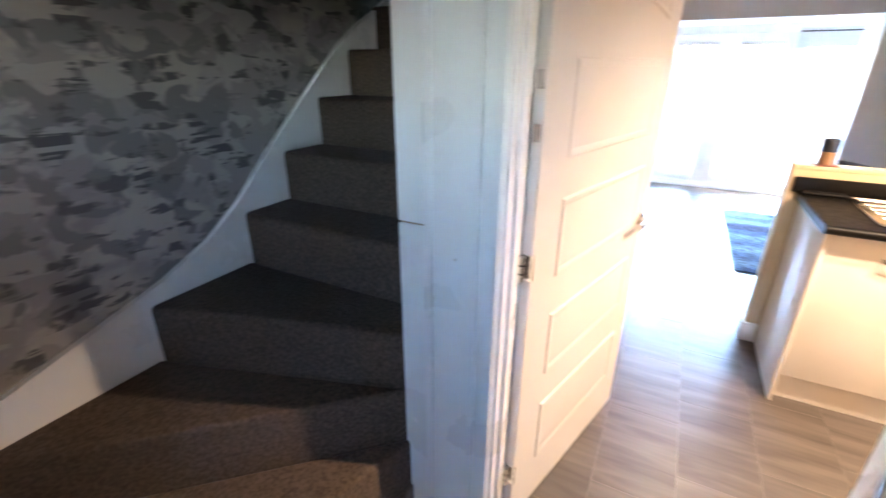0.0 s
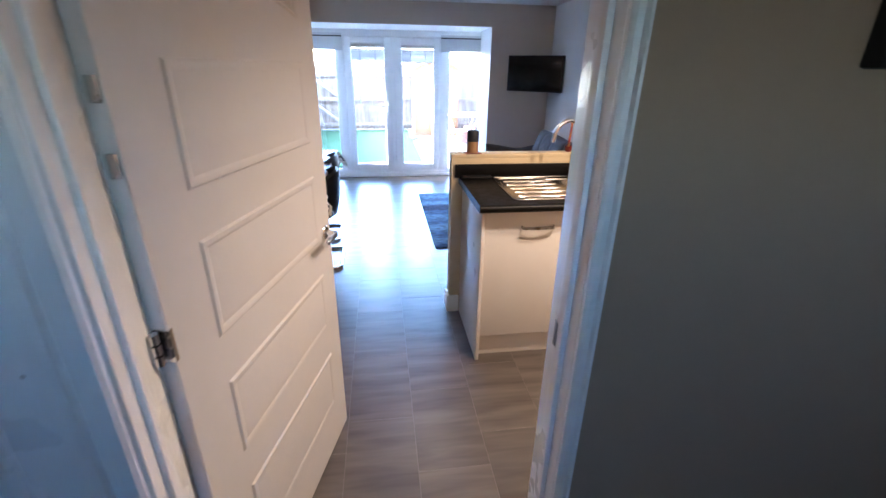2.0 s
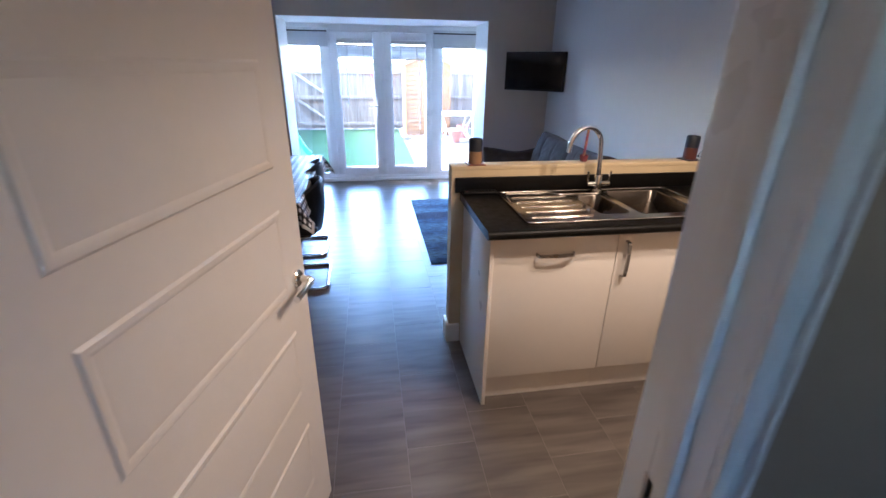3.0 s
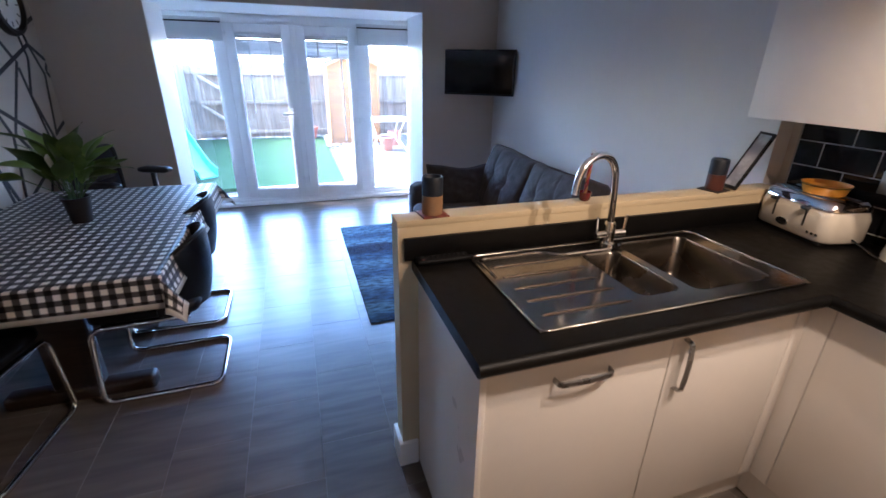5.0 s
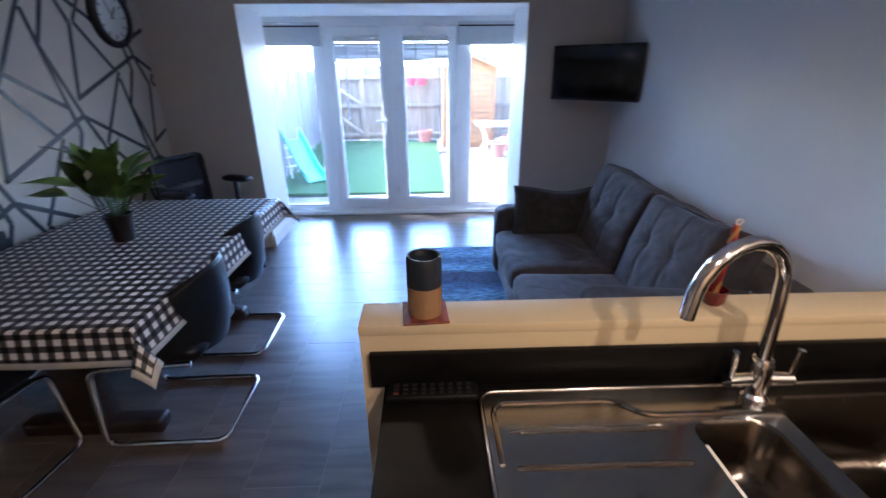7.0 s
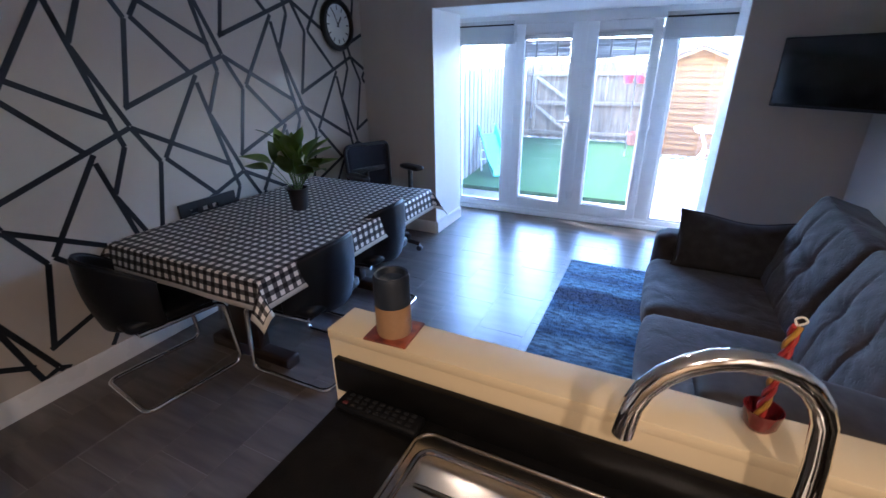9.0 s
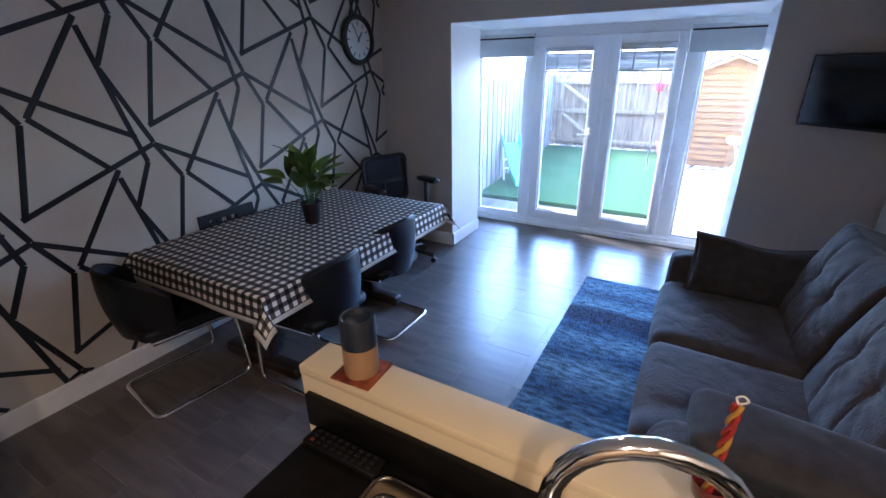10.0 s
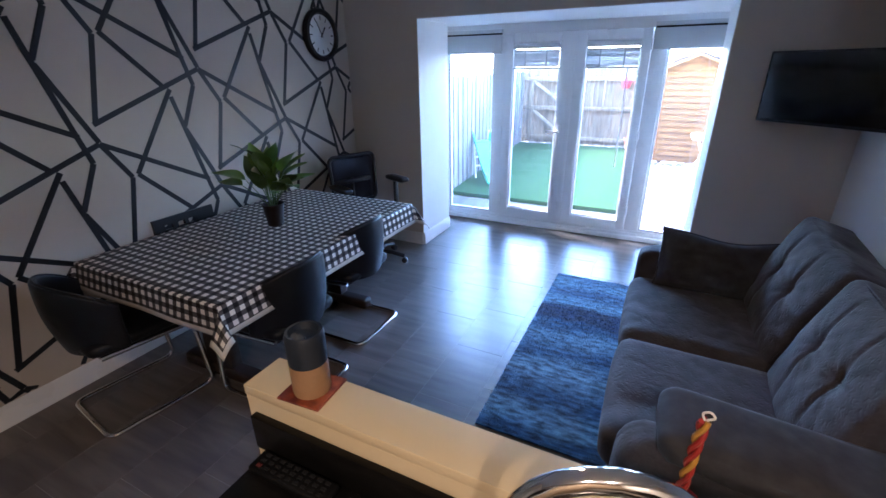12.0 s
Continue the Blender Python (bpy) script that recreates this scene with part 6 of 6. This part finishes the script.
for y in (-0.14, 0.14):
    part("ladder_leg", moved(tube([(-0.20, y, GROUND + 0.012), (0.0, y, 0.62)], 0.014, 8), SM), GARDEN_WHITE, slide)
    part("support_leg", moved(tube([(0.16, y, GROUND + 0.012), (0.06, y, 0.42)], 0.014, 8), SM), GARDEN_WHITE, slide)
for z in (0.02, 0.18, 0.34):
    part("rung", moved(tube([(-0.16 + z * 0.28, -0.14, z), (-0.16 + z * 0.28, 0.14, z)], 0.013, 8), SM), GARDEN_WHITE, slide)

gt = thing("garden_table", "white metal garden table with curved legs", "garden table", (1.42, 8.35, GROUND))
part("tabletop", prism(rounded_rect(1.02, 8.0, 1.85, 8.7, 0.12), 0.50, 0.512), GARDEN_WHITE, gt)
part("edge_rail", tube([(x, y, 0.505) for x, y in rounded_rect(1.02, 8.0, 1.85, 8.7, 0.12)], 0.018, 8, True), GARDEN_WHITE, gt)
for sx in (-1, 1):
    for sy in (-1, 1):
        part("leg", tube(rounded([(1.43 + sx * 0.33, 8.35 + sy * 0.28, 0.50), (1.43 + sx * 0.20, 8.35 + sy * 0.16, 0.15), (1.43 + sx * 0.38, 8.35 + sy * 0.32, GROUND + 0.018)], 0.15), 0.016, 8), GARDEN_WHITE, gt)
part("leg_ring", tube([(1.43 + 0.22 * math.cos(a), 8.35 + 0.18 * math.sin(a), 0.16) for a in [2 * math.pi * i / 24 for i in range(24)]], 0.01, 6, True), GARDEN_WHITE, gt)


def flower_pot(x, y, z, r, h, mat, label):
    p = thing("flower_pot", label, "flower pot", (x, y, z), group="garden pots")
    part("pot", lathe([(0, 0), (r * 0.7, 0), (r * 0.93, h * 0.78), (r, h * 0.78), (r, h), (r * 0.9, h), (r * 0.86, h * 0.85), (0, h * 0.85)], 28, (x, y, z)), mat, p)
    part("soil", lathe([(r * 0.86, h * 0.86), (0, h * 0.9)], 20, (x, y, z)), SOIL, p)


flower_pot(1.45, 8.40, GROUND, 0.15, 0.26, TERRACOTTA, "terracotta pot under the garden table")
flower_pot(0.02, 10.30, GROUND + 0.012, 0.17, 0.26, TERRACOTTA, "terracotta pot beside the fence")
flower_pot(1.75, 9.0, GROUND, 0.15, 0.30, TERRACOTTA, "terracotta pot beside the shed")
for x in (-0.26, -0.02):
    h = thing("hanging_pot", "red plastic pot hooked over the fence rail", "flower pot", (x, 10.52, 1.12), group="red fence pots")
    part("pot", lathe([(0, 0), (0.07, 0), (0.10, 0.13), (0.105, 0.15), (0.095, 0.15), (0.065, 0.02), (0, 0.02)], 24, (x, 10.53, 1.12)), RED_PLASTIC, h)
    part("hook", tube(rounded([(x, 10.62, 1.25), (x, 10.62, 1.36), (x, 10.66, 1.36)], 0.02), 0.008, 6), RED_PLASTIC, h)
stones = bmesh.new()
rnd = random.Random(5)
for i in range(260):
    u = rnd.random()
    if i % 3 == 0:
        x, y = rnd.uniform(0.32, 0.40), rnd.uniform(9.0, 10.5)
    elif i % 3 == 1:
        x, y = rnd.uniform(0.35, 1.7), rnd.uniform(9.05, 9.28)
    else:
        x, y = rnd.uniform(-2.3, 0.3), rnd.uniform(10.56, 10.64)
    s = rnd.uniform(0.018, 0.042)
    b = bmesh.new()
    bmesh.ops.create_icosphere(b, subdivisions=1, radius=s)
    for v in b.verts:
        v.co *= rnd.uniform(0.75, 1.2)
        v.co.z *= 0.7
    merge(stones, b, Matrix.Translation((x, y, GROUND + s * 0.35)))
solo("gravel_border", stones, GRAVEL, "loose pale gravel along the shed and fence", "gravel", kind="stuff", smooth=None)

# ---- striped feature wall: one repeat of the taped pattern, laid out on its half-drop lattice ----
REPEAT = [((0, 0), (-0.66, -0.26)), ((0, 0), (0.579, -0.312)), ((0, 0), (0.115, -0.20)), ((0.115, -0.20), (0.012, -0.62)), ((-0.21, -0.108), (-0.512, -0.547)), ((-0.512, -0.547), (-0.245, -0.822)),
          ((-0.214, -0.15), (-0.094, -0.667)), ((-0.094, -0.667), (-0.055, -0.82)), ((-0.055, -0.82), (-0.166, -1.05)), ((-0.166, -0.34), (0.0, -0.72))]
for i in range(-3, 5):
    for j in range(-4, 5):
        oy, oz = 1.437 + 0.659 * i, 1.242 + 0.358 * (i % 2) + 0.728 * j
        for k, ((ay, az), (by, bz)) in enumerate(REPEAT):
            p, q = Vector((0, oy + ay, oz + az)), Vector((0, oy + by, oz + bz))
            lo, hi = 0.0, 1.0
            d = q - p
            for axis, a0, a1 in ((1, 0.14, YP - 0.002), (2, 0.118, TOP - 0.002)):
                if abs(d[axis]) < 1e-6:
                    if not a0 < p[axis] < a1:
                        hi = -1
                    continue
                t0, t1 = sorted(((a0 - p[axis]) / d[axis], (a1 - p[axis]) / d[axis]))
                lo, hi = max(lo, t0), min(hi, t1)
            if hi - lo < 0.02:
                continue
            a, b = p + d * lo, p + d * hi
            w = 0.0135
            side = d.normalized().cross(Vector((1, 0, 0))) * w
            bm = bmesh.new()
            lift = 0.0012 + 0.00012 * (k + (i % 3) * 3)
            vs = [bm.verts.new((XL + lift, (c + e).y, min(max((c + e).z, 0.117), TOP - 0.001))) for c, e in ((a, side), (b, side), (b, -side), (a, -side))]
            lows = [bm.verts.new((XL + 0.0002, v.co.y, v.co.z)) for v in vs]
            bm.faces.new(vs)
            for n in range(4):
                m = (n + 1) % 4
                bm.faces.new((vs[n], vs[m], lows[m], lows[n]))
            part("painted_stripe", bm, STRIPE, wall_left, smooth=None)

# ---- wall tiles ----
tile_mesh = link_mesh("wall_tile", box(-0.004, -0.0978, -0.0478, 0.004, 0.0978, 0.0478, 0.0010, 1), DARK_TILE)
half_mesh = link_mesh("wall_tile_half", box(-0.004, -0.0478, -0.0478, 0.004, 0.0478, 0.0478, 0.0010, 1), DARK_TILE)
for r in range(4):
    z = 0.992 + 0.1 * r
    y1 = HALF_N + 0.035
    k = 0
    while y1 > YD + 0.1:
        if r % 2 == 0 and k == 0:
            piece("tile", half_mesh, splash, Matrix.Translation((XK - 0.0085, y1 - 0.05, z)))
            y1 -= 0.1
        else:
            piece("tile", tile_mesh, splash, Matrix.Translation((XK - 0.0085, y1 - 0.1, z)))
            y1 -= 0.2
        k += 1

# ---- paving ----
paving = solo("pavement", box(-2.6, 4.62, GROUND - 0.08, 2.7, 10.7, GROUND - 0.055), EARTH, "", "", kind="structure", smooth=None)
slab_mesh = link_mesh("slab", box(-0.222, -0.222, -0.05, 0.222, 0.222, 0.0, 0.004, 1), PAVING)
rnd = random.Random(11)
for i in range(12):
    for j in range(13):
        x, y = -2.40 + 0.45 * i, 4.95 + 0.45 * j
        if y > 5.7 and x - 0.222 < 0.28 or (0.3 < x < 1.6 and y > 9.4):
            continue
        piece("slab", slab_mesh, paving, Matrix.Translation((x, y, GROUND + rnd.uniform(-0.003, 0.003))))

# ---- floor tiles ----
TW, TL = 0.297, 0.48
floor_mesh = link_mesh("floor_tile", box(-TW / 2 + 0.0008, -TL / 2 + 0.0016, -0.009, TW / 2 - 0.0008, TL / 2 - 0.0016, 0.0, 0.0007, 1), TILE)
for i in range(-6, 8):
    x = -0.352 + TW * (i + 0.5)
    start = 0.78 + 0.175 * i
    for j in range(-12, 12):
        y = start + TL * (j + 0.5)
        if y < YE + 0.25 or (x < -1.5 and y < -0.2 and y > -2.6) or y - TL / 2 > 4.42 or (y > 4.1 and not -1.7 < x < 1.2):
            continue
        y0, y1 = y - TL / 2, min(y + TL / 2, 4.503)
        piece("tile", floor_mesh, floor, Matrix.Translation((x, (y0 + y1) / 2, 0)) @ Matrix.Diagonal((1, (y1 - y0) / TL, 1, 1)))
